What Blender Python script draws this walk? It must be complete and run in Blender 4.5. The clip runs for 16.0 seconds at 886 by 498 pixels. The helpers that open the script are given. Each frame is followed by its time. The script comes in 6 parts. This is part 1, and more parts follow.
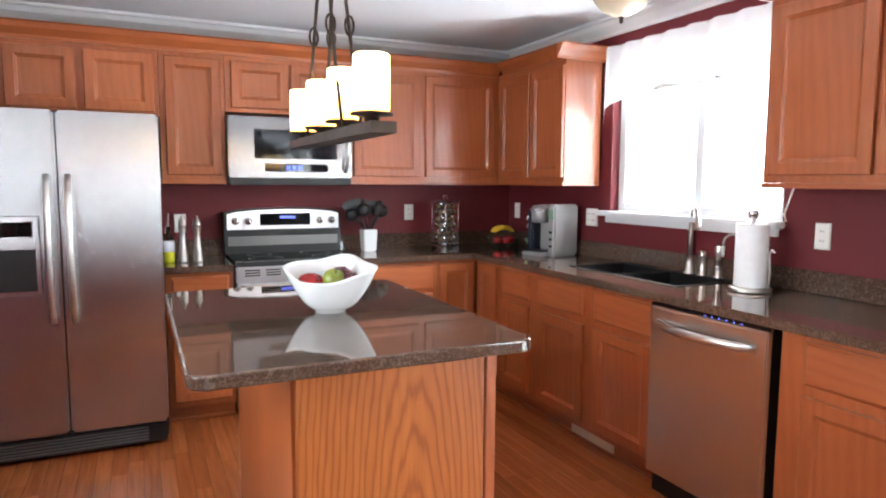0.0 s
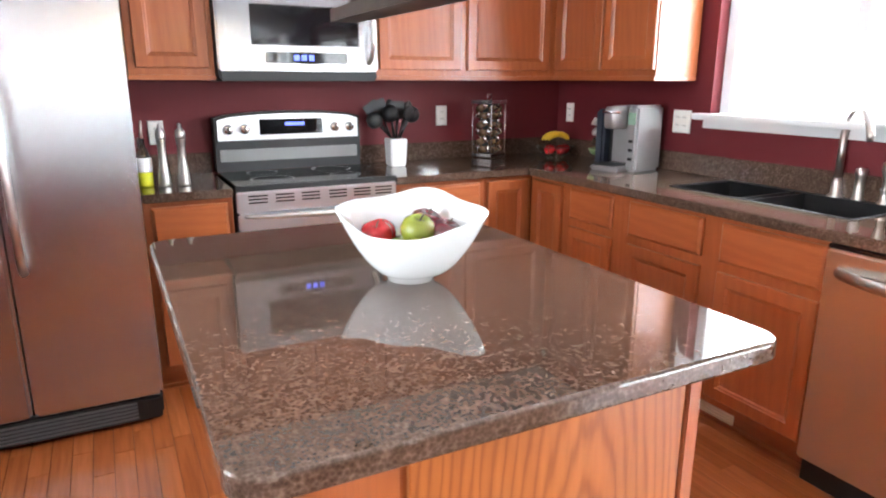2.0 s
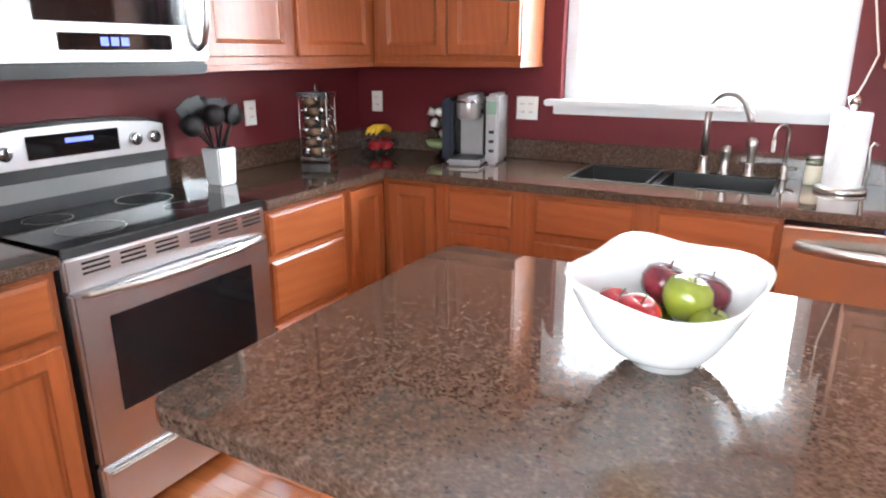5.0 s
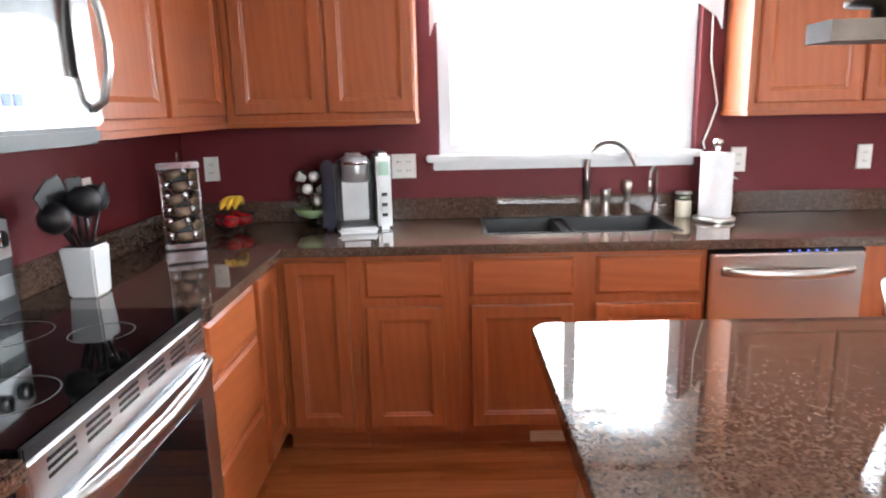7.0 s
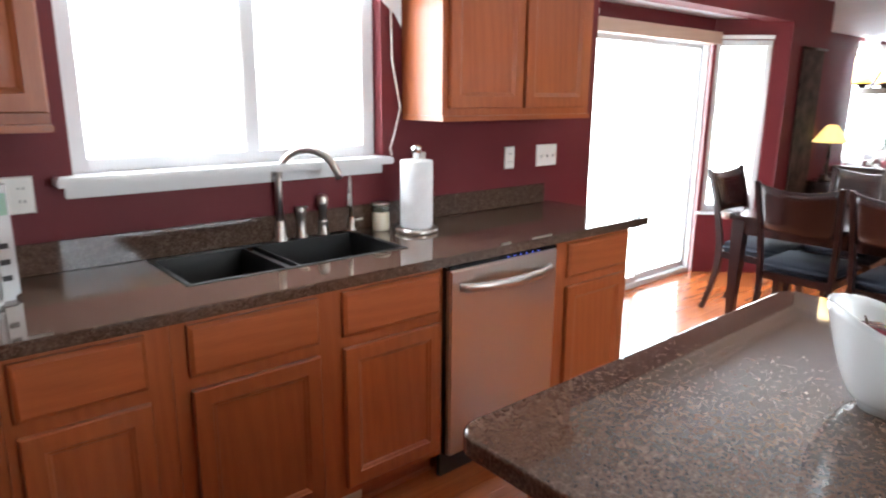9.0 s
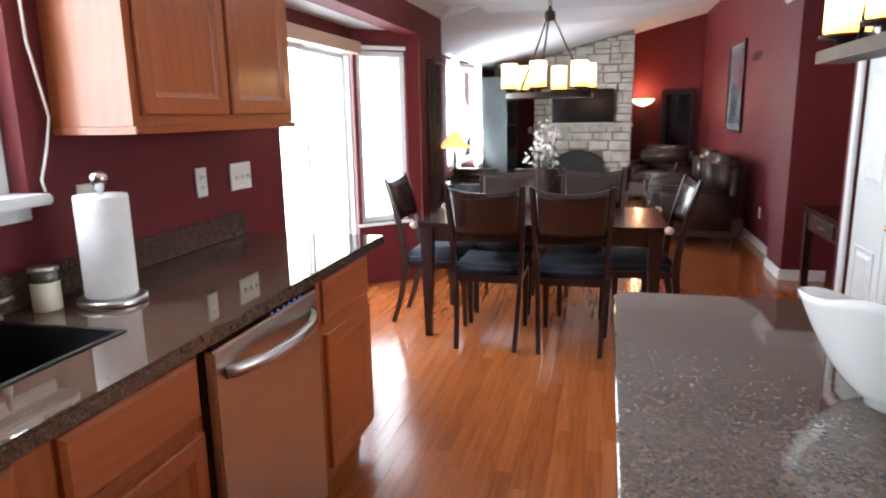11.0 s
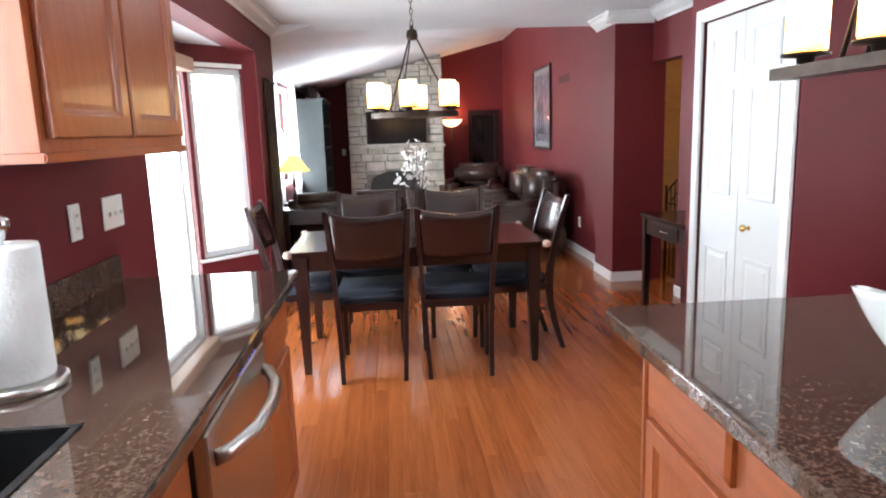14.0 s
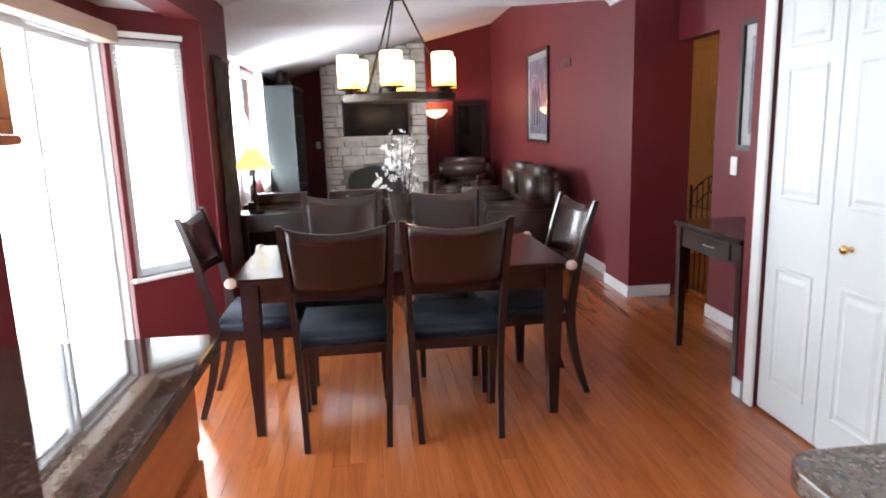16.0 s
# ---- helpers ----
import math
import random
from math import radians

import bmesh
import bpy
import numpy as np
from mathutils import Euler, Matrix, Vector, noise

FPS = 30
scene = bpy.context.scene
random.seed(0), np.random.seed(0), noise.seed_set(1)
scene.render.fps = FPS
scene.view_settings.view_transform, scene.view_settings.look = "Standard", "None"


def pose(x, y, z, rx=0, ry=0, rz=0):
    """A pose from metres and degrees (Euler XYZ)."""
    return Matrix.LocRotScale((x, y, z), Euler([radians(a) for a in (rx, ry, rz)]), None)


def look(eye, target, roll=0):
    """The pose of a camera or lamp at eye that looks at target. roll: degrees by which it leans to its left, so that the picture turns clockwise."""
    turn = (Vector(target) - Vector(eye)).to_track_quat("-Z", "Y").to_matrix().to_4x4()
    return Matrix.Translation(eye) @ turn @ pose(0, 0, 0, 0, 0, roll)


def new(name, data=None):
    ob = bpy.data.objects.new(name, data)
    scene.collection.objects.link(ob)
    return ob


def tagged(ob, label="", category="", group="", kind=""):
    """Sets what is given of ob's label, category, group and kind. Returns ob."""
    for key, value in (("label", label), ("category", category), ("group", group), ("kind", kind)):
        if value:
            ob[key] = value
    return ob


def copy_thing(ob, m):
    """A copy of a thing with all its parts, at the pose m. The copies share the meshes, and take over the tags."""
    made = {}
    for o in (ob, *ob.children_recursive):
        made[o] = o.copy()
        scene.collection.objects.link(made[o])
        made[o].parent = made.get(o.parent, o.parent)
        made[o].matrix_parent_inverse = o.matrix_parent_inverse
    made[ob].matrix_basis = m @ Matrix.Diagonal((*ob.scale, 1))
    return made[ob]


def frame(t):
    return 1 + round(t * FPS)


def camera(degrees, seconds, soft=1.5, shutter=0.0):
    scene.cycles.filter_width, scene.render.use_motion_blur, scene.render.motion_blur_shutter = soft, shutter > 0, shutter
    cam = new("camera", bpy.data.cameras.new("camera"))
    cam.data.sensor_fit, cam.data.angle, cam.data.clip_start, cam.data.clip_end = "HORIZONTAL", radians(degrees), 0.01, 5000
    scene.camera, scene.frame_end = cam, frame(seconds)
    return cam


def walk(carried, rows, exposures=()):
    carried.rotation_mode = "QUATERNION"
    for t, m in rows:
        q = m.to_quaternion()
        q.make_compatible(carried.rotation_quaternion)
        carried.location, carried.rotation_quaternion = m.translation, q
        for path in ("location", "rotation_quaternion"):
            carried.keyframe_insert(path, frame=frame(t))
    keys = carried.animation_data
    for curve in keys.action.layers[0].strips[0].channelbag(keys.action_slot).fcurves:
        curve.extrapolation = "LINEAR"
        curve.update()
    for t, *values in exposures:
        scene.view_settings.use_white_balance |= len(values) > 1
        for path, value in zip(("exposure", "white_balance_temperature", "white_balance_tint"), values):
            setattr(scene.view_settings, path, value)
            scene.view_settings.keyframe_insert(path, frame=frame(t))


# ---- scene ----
cam = camera(68.5, 16.0, soft=2.0, shutter=0.3)
EXPOSURES = [(0, 0.8), (0.5, 0.88), (2, 1.2), (3, 1.48), (4, 1.38), (6.5, 0.98), (7.5, 1.1), (8, 0.95), (9, 0.4), (10, -0.1), (12.5, 0.28), (14.5, 0.24), (16, 0.14)]
PATH = [
    (0, (0.233, 0.743, 1.387), (1.077, 2.545, 1.183), 0.3),
    (0.5, (0.352, 0.903, 1.422), (1.151, 2.714, 1.14), 0.3),
    (1, (0.295, 1.13, 1.408), (1.124, 2.919, 1.07), 0.4),
    (1.5, (0.265, 1.436, 1.414), (1.121, 3.193, 0.991), 0.5),
    (2, (0.242, 1.684, 1.374), (1.129, 3.404, 0.87), 0.1),
    (2.5, (0.234, 1.849, 1.384), (1.17, 3.504, 0.763), 0.0),
    (3, (0.04, 2.012, 1.393), (1.136, 3.547, 0.728), 0.1),
    (3.5, (-0.139, 2.216, 1.395), (1.117, 3.622, 0.729), -0.1),
    (4, (-0.231, 2.411, 1.403), (1.185, 3.665, 0.753), -0.1),
    (6.5, (-0.231, 3.662, 1.453), (1.697, 3.991, 1.002), -1.2),
    (7, (-0.204, 3.909, 1.434), (1.750, 3.944, 1.010), -1.4),
    (7.5, (-0.058, 4.106, 1.384), (1.881, 3.826, 0.997), -1.3),
    (8, (0.167, 4.251, 1.387), (2.023, 3.617, 0.993), -1.2),
    (8.5, (0.353, 4.312, 1.402), (2.072, 3.373, 0.999), -1.1),
    (9, (0.548, 4.407, 1.481), (2.031, 3.149, 1.017), 0.5),
    (9.5, (0.776, 4.323, 1.422), (2.042, 2.835, 0.996), 0.3),
    (10, (0.976, 4.308, 1.423), (1.97, 2.625, 0.997), 0.0),
    (12.5, (1.813, 4.09, 1.385), (1.775, 2.128, 0.998), -2.2),
    (13, (1.893, 4.128, 1.408), (1.765, 2.169, 1.028), -1.7),
    (13.5, (1.903, 4.146, 1.41), (1.751, 2.185, 1.045), -1.8),
    (14, (1.888, 4.101, 1.409), (1.74, 2.139, 1.054), -1.9),
    (14.5, (1.876, 3.97, 1.407), (1.728, 2.007, 1.055), -1.9),
    (15, (1.895, 3.713, 1.404), (1.723, 1.753, 1.047), -2.0),
    (15.5, (1.908, 3.473, 1.389), (1.711, 1.516, 1.029), -1.8),
    (16, (1.88, 3.189, 1.388), (1.671, 1.236, 1.01), -1.7),
]
walk(cam, [(t, look(eye, target, roll)) for t, eye, target, roll in PATH], EXPOSURES)

# world and daylight
world = bpy.data.worlds.new("world")
scene.world = world
world.use_nodes = True
wn = world.node_tree
sky = wn.nodes.new("ShaderNodeTexSky")
sky.sky_type = "NISHITA"
sky.sun_disc = False
sky.sun_elevation, sky.sun_rotation = radians(48), radians(250)
wn.links.new(sky.outputs["Color"], wn.nodes["Background"].inputs["Color"])
wn.nodes["Background"].inputs["Strength"].default_value = 0.12


def lamp(name, kind, m, energy, color=(1, 1, 1), size=(1, 1)):
    d = bpy.data.lights.new(name, kind)
    d.energy, d.color = energy, color
    if kind == "AREA":
        d.shape, d.size, d.size_y = "RECTANGLE", size[0], size[1]
    ob = new(name, d)
    ob.matrix_world = m
    return ob


sun = lamp("sun", "SUN", look((-20, 8, 25), (0, 0, 0)), 3.0, (1, 0.95, 0.88))
sun.data.angle = radians(0.5)
DAY = (0.86, 0.94, 1.0)
lamp("window_light_sink", "AREA", look((3.13, 3.37, 1.66), (0, 3.37, 1.66)), 120, DAY, (2.0, 1.3))
lamp("window_light_bay", "AREA", look((3.52, 0.03, 1.02), (0, 0.03, 1.45)), 190, DAY, (3.1, 2.1))
# fill through a west window out of view, assumed from the refrigerator's bluish reflection
lamp("window_light_west", "AREA", look((-1.05, 2.6, 1.5), (0, 2.6, 1.5)), 38, DAY, (1.9, 1.25))
lamp("window_light_bay_south", "AREA", look((3.31, -1.28, 1.2), (2.31, -0.28, 1.2)), 28, DAY, (0.7, 1.6))
lamp("window_light_bay_north", "AREA", look((3.31, 1.35, 1.2), (2.31, 0.35, 1.2)), 35, DAY, (0.7, 1.6))
lamp("window_light_living", "AREA", look((3.62, -5.0, 1.45), (0, -4.6, 2.75)), 250, DAY, (2.2, 1.7))


# ---- materials ----
def mat(name, color=(0.5, 0.5, 0.5), rough=0.5, metal=0.0, coat=0.0, spec=0.5):
    m = bpy.data.materials.new(name)
    m.use_nodes = True
    b = m.node_tree.nodes["Principled BSDF"]
    b.inputs["Base Color"].default_value = (*color, 1)
    b.inputs["Roughness"].default_value = rough
    b.inputs["Metallic"].default_value = metal
    b.inputs["Coat Weight"].default_value = coat
    b.inputs["Coat Roughness"].default_value = 0.12
    b.inputs["Specular IOR Level"].default_value = spec
    return m


def N(m, kind, **kw):
    n = m.node_tree.nodes.new(kind)
    for k, v in kw.items():
        if k in ("data_type", "operation", "blend_type", "feature", "wave_type", "bands_direction", "noise_dimensions", "rings_direction"):
            setattr(n, k, v)
        else:
            n.inputs[k.replace("_", " ")].default_value = v
    return n


def L(m, a, b):
    m.node_tree.links.new(a, b)


def coords(m, scale=(1, 1, 1), shift_by_object=False):
    tc = m.node_tree.nodes.new("ShaderNodeTexCoord")
    mp = m.node_tree.nodes.new("ShaderNodeMapping")
    mp.inputs["Scale"].default_value = scale
    if shift_by_object:
        oi = m.node_tree.nodes.new("ShaderNodeObjectInfo")
        mul = N(m, "ShaderNodeMath", operation="MULTIPLY")
        mul.inputs[1].default_value = 37.0
        L(m, oi.outputs["Random"], mul.inputs[0])
        L(m, mul.outputs[0], mp.inputs["Location"])
    L(m, tc.outputs["Object"], mp.inputs["Vector"])
    return mp.outputs["Vector"]


def ramp(m, fac, stops):
    r = m.node_tree.nodes.new("ShaderNodeValToRGB")
    els = r.color_ramp.elements
    while len(els) < len(stops):
        els.new(0.5)
    for e, (p, c) in zip(els, stops):
        e.position, e.color = p, (*c, 1)
    L(m, fac, r.inputs["Fac"])
    return r.outputs["Color"]


def bump(m, fac, strength=0.2, dist=0.01):
    b = m.node_tree.nodes.new("ShaderNodeBump")
    b.inputs["Strength"].default_value, b.inputs["Distance"].default_value = strength, dist
    L(m, fac, b.inputs["Height"])
    L(m, b.outputs["Normal"], m.node_tree.nodes["Principled BSDF"].inputs["Normal"])


def bsdf(m):
    return m.node_tree.nodes["Principled BSDF"]


def wood(name, dark, light, grain=(1, 1, 0.08), rough=0.35, coat=0.25, freq=14.0, strong=0.72, swirl=6.5, fineness=0.75):
    """Stained wood whose grain runs along the axis with the small number."""
    m = mat(name, light, rough, coat=coat)
    v = coords(m, grain, True)
    wide = N(m, "ShaderNodeTexNoise", Scale=freq * 0.35, Detail=3.0, Roughness=0.5)
    L(m, v, wide.inputs["Vector"])
    wave = N(m, "ShaderNodeTexWave", wave_type="BANDS", bands_direction="DIAGONAL", Scale=freq, Distortion=swirl, Detail=2.0)
    L(m, v, wave.inputs["Vector"])
    fine = N(m, "ShaderNodeTexNoise", Scale=freq * 12, Detail=4.0, Roughness=0.6)
    L(m, v, fine.inputs["Vector"])
    a = N(m, "ShaderNodeMix", data_type="FLOAT", Factor=fineness)
    L(m, wave.outputs["Fac"], a.inputs[2]), L(m, fine.outputs["Fac"], a.inputs[3])
    b = N(m, "ShaderNodeMix", data_type="FLOAT", Factor=0.5)
    L(m, a.outputs[0], b.inputs[2]), L(m, wide.outputs["Fac"], b.inputs[3])
    mid = tuple((x + y) / 2 for x, y in zip(dark, light))
    c = ramp(m, b.outputs[0], [(0.5 - strong / 2, dark), (0.5, mid), (0.5 + strong / 2, light)])
    oi = m.node_tree.nodes.new("ShaderNodeObjectInfo")
    hsv = m.node_tree.nodes.new("ShaderNodeHueSaturation")
    mr = m.node_tree.nodes.new("ShaderNodeMapRange")
    mr.inputs["To Min"].default_value, mr.inputs["To Max"].default_value = 0.9, 1.1
    L(m, oi.outputs["Random"], mr.inputs["Value"]), L(m, mr.outputs[0], hsv.inputs["Value"])
    L(m, c, hsv.inputs["Color"]), L(m, hsv.outputs[0], bsdf(m).inputs["Base Color"])
    bump(m, fine.outputs["Fac"], 0.12, 0.002)
    return m


def speckled(name, stops, scale=140.0, rough=0.1, coat=0.0, second=48.0):
    m = mat(name, rough=rough, coat=coat)
    v = coords(m)
    n1 = N(m, "ShaderNodeTexNoise", Scale=scale, Detail=5.0, Roughness=0.75)
    n2 = N(m, "ShaderNodeTexNoise", Scale=second, Detail=4.0, Roughness=0.6)
    vor = N(m, "ShaderNodeTexVoronoi", Scale=scale * 1.3)
    for n in (n1, n2, vor):
        L(m, v, n.inputs["Vector"])
    mx = N(m, "ShaderNodeMix", data_type="FLOAT", Factor=0.5)
    L(m, n1.outputs["Fac"], mx.inputs[2]), L(m, n2.outputs["Fac"], mx.inputs[3])
    mx2 = N(m, "ShaderNodeMix", data_type="FLOAT", Factor=0.25)
    L(m, mx.outputs[0], mx2.inputs[2]), L(m, vor.outputs["Distance"], mx2.inputs[3])
    L(m, ramp(m, mx2.outputs[0], stops), bsdf(m).inputs["Base Color"])
    bsdf(m).inputs["Coat Roughness"].default_value = 0.03
    return m


def mottled(name, color, rough=0.6, amount=0.12, scale=3.0, fine=90.0, relief=0.05, metal=0.0, coat=0.0):
    m = mat(name, color, rough, metal, coat)
    v = coords(m)
    n1 = N(m, "ShaderNodeTexNoise", Scale=scale, Detail=4.0)
    n2 = N(m, "ShaderNodeTexNoise", Scale=fine, Detail=3.0)
    L(m, v, n1.inputs["Vector"]), L(m, v, n2.inputs["Vector"])
    lo, hi = tuple(c * (1 - amount) for c in color), tuple(min(1, c * (1 + amount)) for c in color)
    L(m, ramp(m, n1.outputs["Fac"], [(0.3, lo), (0.7, hi)]), bsdf(m).inputs["Base Color"])
    bump(m, n2.outputs["Fac"], relief, 0.004)
    return m


def steel(name, color=(0.66, 0.665, 0.68), rough=0.25, stretch=(2, 2, 160)):
    m = mat(name, color, rough, 1.0)
    v = coords(m, stretch)
    n = N(m, "ShaderNodeTexNoise", Scale=3.0, Detail=4.0)
    L(m, v, n.inputs["Vector"])
    mr = m.node_tree.nodes.new("ShaderNodeMapRange")
    mr.inputs["To Min"].default_value, mr.inputs["To Max"].default_value = rough - 0.012, rough + 0.018
    L(m, n.outputs["Fac"], mr.inputs["Value"]), L(m, mr.outputs[0], bsdf(m).inputs["Roughness"])
    v2 = coords(m, (1, 1, 1))
    big = N(m, "ShaderNodeTexNoise", Scale=2.2, Detail=1.0)
    L(m, v2, big.inputs["Vector"])
    bump(m, big.outputs["Fac"], 0.03, 0.02)
    tg = m.node_tree.nodes.new("ShaderNodeTangent")
    tg.direction_type, tg.axis = "RADIAL", "Z"
    L(m, tg.outputs[0], bsdf(m).inputs["Tangent"])
    bsdf(m).inputs["Anisotropic"].default_value = 0.85
    bsdf(m).inputs["Anisotropic Rotation"].default_value = 0.0
    return m


def glowing(name, low, high, strength, z0, z1):
    """Lit glass, deeper in colour near its foot."""
    m = mat(name, high, 0.5)
    tc = m.node_tree.nodes.new("ShaderNodeTexCoord")
    sep = m.node_tree.nodes.new("ShaderNodeSeparateXYZ")
    mr = m.node_tree.nodes.new("ShaderNodeMapRange")
    mr.inputs["From Min"].default_value, mr.inputs["From Max"].default_value = z0, z1
    L(m, tc.outputs["Object"], sep.inputs[0]), L(m, sep.outputs["Z"], mr.inputs["Value"])
    c = ramp(m, mr.outputs[0], [(0.0, low), (0.3, tuple((a * 2 + b) / 3 for a, b in zip(low, high))), (0.7, high)])
    L(m, c, bsdf(m).inputs["Emission Color"])
    bsdf(m).inputs["Emission Strength"].default_value = strength
    return m


def glass(name, color=(1, 1, 1), rough=0.0):
    m = mat(name, color, rough)
    bsdf(m).inputs["Transmission Weight"].default_value = 1.0
    bsdf(m).inputs["IOR"].default_value = 1.45
    return m


OAK_D, OAK_L = (0.23, 0.05, 0.0145), (0.42, 0.118, 0.035)
oak = wood("honey_oak", OAK_D, OAK_L)
oak_x = wood("honey_oak_across", OAK_D, OAK_L, grain=(0.08, 1, 1))
oak_panel = wood("oak_cathedral_panel", (0.3, 0.083, 0.02), (0.48, 0.155, 0.038))
cherry = wood("dark_cherry", (0.009, 0.0032, 0.0032), (0.022, 0.0065, 0.006), rough=0.28, coat=0.25, freq=10)
cherry_x = wood("dark_cherry_across", (0.009, 0.0035, 0.0032), (0.024, 0.007, 0.006), grain=(0.08, 1, 1), rough=0.22, coat=0.25, freq=10)
_rv = coords(oak_panel, (1, 1, 0.12))
_off = oak_panel.node_tree.nodes.new("ShaderNodeVectorMath")
_off.operation = "ADD"
_off.inputs[1].default_value = (-0.36, 0, 0.035)
_rings = N(oak_panel, "ShaderNodeTexWave", wave_type="RINGS", rings_direction="SPHERICAL", Scale=17.0, Distortion=4.5, Detail=2.5)
_rings.inputs["Detail Scale"].default_value = 1.6
L(oak_panel, _rv, _off.inputs[0]), L(oak_panel, _off.outputs[0], _rings.inputs["Vector"])
_line = ramp(oak_panel, _rings.outputs["Fac"], [(0.0, (0.5, 0.38, 0.3)), (0.3, (0.86, 0.8, 0.76)), (0.75, (1, 1, 1))])
_mul = N(oak_panel, "ShaderNodeMix", data_type="RGBA", blend_type="MULTIPLY")
_mul.inputs["Factor"].default_value = 0.6
L(oak_panel, bsdf(oak_panel).inputs["Base Color"].links[0].from_socket, _mul.inputs[6])
L(oak_panel, _line, _mul.inputs[7]), L(oak_panel, _mul.outputs[2], bsdf(oak_panel).inputs["Base Color"])
paint_red = mottled("maroon_wall_paint", (0.125, 0.0145, 0.019), 0.55, 0.1, 1.2, 160, 0.12)
bsdf(paint_red).inputs["Specular IOR Level"].default_value = 0.3
paint_white = mottled("white_trim_paint", (0.7, 0.71, 0.72), 0.35, 0.03, 2, 60, 0.02)
ceiling_paint = mottled("ceiling_paint", (0.74, 0.76, 0.79), 0.8, 0.04, 1.5, 200, 0.25)
counter_mat = speckled("brown_speckled_countertop", [(0.34, (0.036, 0.02, 0.015)), (0.42, (0.054, 0.031, 0.022)), (0.49, (0.072, 0.042, 0.03)), (0.56, (0.096, 0.06, 0.044)), (0.63, (0.13, 0.088, 0.068))], 110, 0.04, 0.3, 46.0)
stainless = steel("brushed_stainless_steel")
fridge_steel = steel("smooth_stainless_steel", (0.3, 0.305, 0.315), 0.22)
nickel = mottled("brushed_nickel", (0.62, 0.6, 0.57), 0.28, 0.05, 20, 300, 0.02, metal=1.0)
chrome = mat("chrome", (0.62, 0.62, 0.63), 0.14, 1.0)
black_glass = mat("black_glass", (0.006, 0.006, 0.007), 0.05, spec=0.45)
black_plastic = mottled("black_plastic", (0.008, 0.008, 0.009), 0.42, 0.1, 8, 200, 0.03)
# near-black: painted shade in slots and pot mouth, and the bay underlay
dark_gap = mat("dark_recess", (0.01, 0.009, 0.008), 0.8)
ceramic = mat("white_glazed_ceramic", (0.72, 0.73, 0.73), 0.12, coat=0.6)
plastic_white = mat("white_plastic", (0.75, 0.74, 0.7), 0.3)
paper = mottled("white_paper", (0.82, 0.83, 0.84), 0.9, 0.03, 30, 120, 0.4)
navy = mottled("navy_fabric", (0.012, 0.017, 0.03), 0.85, 0.25, 60, 500, 0.5)
leather = mottled("dark_brown_leather", (0.042, 0.022, 0.017), 0.3, 0.3, 8, 130, 0.35, coat=0.2)
bronze = mottled("dark_bronze_metal", (0.05, 0.036, 0.028), 0.4, 0.3, 20, 200, 0.1, metal=0.8)
brass = mat("polished_brass", (0.75, 0.5, 0.2), 0.15, 1.0)
pane_glass = glass("clear_glass")
sheer = mat("white_sheer_fabric", (0.85, 0.87, 0.88), 0.9)
bsdf(sheer).inputs["Transmission Weight"].default_value = 0.4
shade_glow = glowing("lit_candle_glass", (1.0, 0.4, 0.03), (1.0, 0.78, 0.42), 4.2, -0.01, 0.16)
bowl_glow = glowing("lit_alabaster_glass", (1.0, 0.42, 0.15), (1.0, 0.75, 0.45), 2.5, 0, 0.12)
yellow_glow = glowing("lit_yellow_shade", (1.0, 0.6, 0.08), (0.95, 0.7, 0.25), 1.1, 0, 0.2)
display_glow = glowing("blue_display", (0.1, 0.12, 0.6), (0.1, 0.14, 0.7), 1.2, 0, 1)
apple_red = mottled("red_apple_skin", (0.42, 0.015, 0.02), 0.22, 0.5, 25, 90, 0.02, coat=0.4)
apple_dark = mottled("dark_red_apple_skin", (0.12, 0.012, 0.02), 0.22, 0.5, 25, 90, 0.02, coat=0.4)
apple_green = mottled("green_apple_skin", (0.2, 0.23, 0.025), 0.25, 0.2, 30, 90, 0.02, coat=0.4)
banana_skin = mottled("banana_skin", (0.75, 0.45, 0.03), 0.45, 0.15, 30, 90, 0.03)
stem_brown = mat("brown_stem", (0.06, 0.035, 0.02), 0.8)
twig = mottled("brown_twig_bark", (0.045, 0.025, 0.02), 0.8, 0.4, 30, 200, 0.5)
petal = mat("white_petal", (0.8, 0.78, 0.76), 0.7)
stone_mat = mottled("grey_buff_limestone", (0.46, 0.43, 0.37), 0.85, 0.25, 5, 45, 0.6)
mortar = mottled("grey_mortar", (0.2, 0.185, 0.165), 0.95, 0.2, 20, 120, 0.5)
screen_black = mat("screen_black", (0.008, 0.007, 0.008), 0.12)
grey_green = mottled("grey_green_painted_wood", (0.05, 0.06, 0.062), 0.5, 0.15, 4, 80, 0.05)
mirror_mat = mat("mirror_glass", (0.8, 0.8, 0.8), 0.02, 1.0)
print_blue = mottled("faded_blue_print", (0.34, 0.36, 0.45), 0.4, 0.5, 9, 60, 0.0)
tapestry = mottled("dark_patterned_hanging", (0.05, 0.035, 0.028), 0.8, 0.8, 9, 60, 0.6)
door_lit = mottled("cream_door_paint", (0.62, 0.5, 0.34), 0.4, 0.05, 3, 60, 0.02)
green_jelly = mat("lime_green_plastic", (0.3, 0.42, 0.2), 0.3)
oil = mat("yellow_green_oil", (0.55, 0.55, 0.02), 0.1)
beige_metal = mottled("beige_enamel", (0.6, 0.52, 0.4), 0.5, 0.08, 9, 60, 0.05)
grass = mottled("dry_grass", (0.1, 0.12, 0.05), 0.9, 0.4, 0.4, 8, 0.6)
fire_black = mottled("sooty_iron", (0.02, 0.019, 0.018), 0.7, 0.3, 10, 90, 0.3)

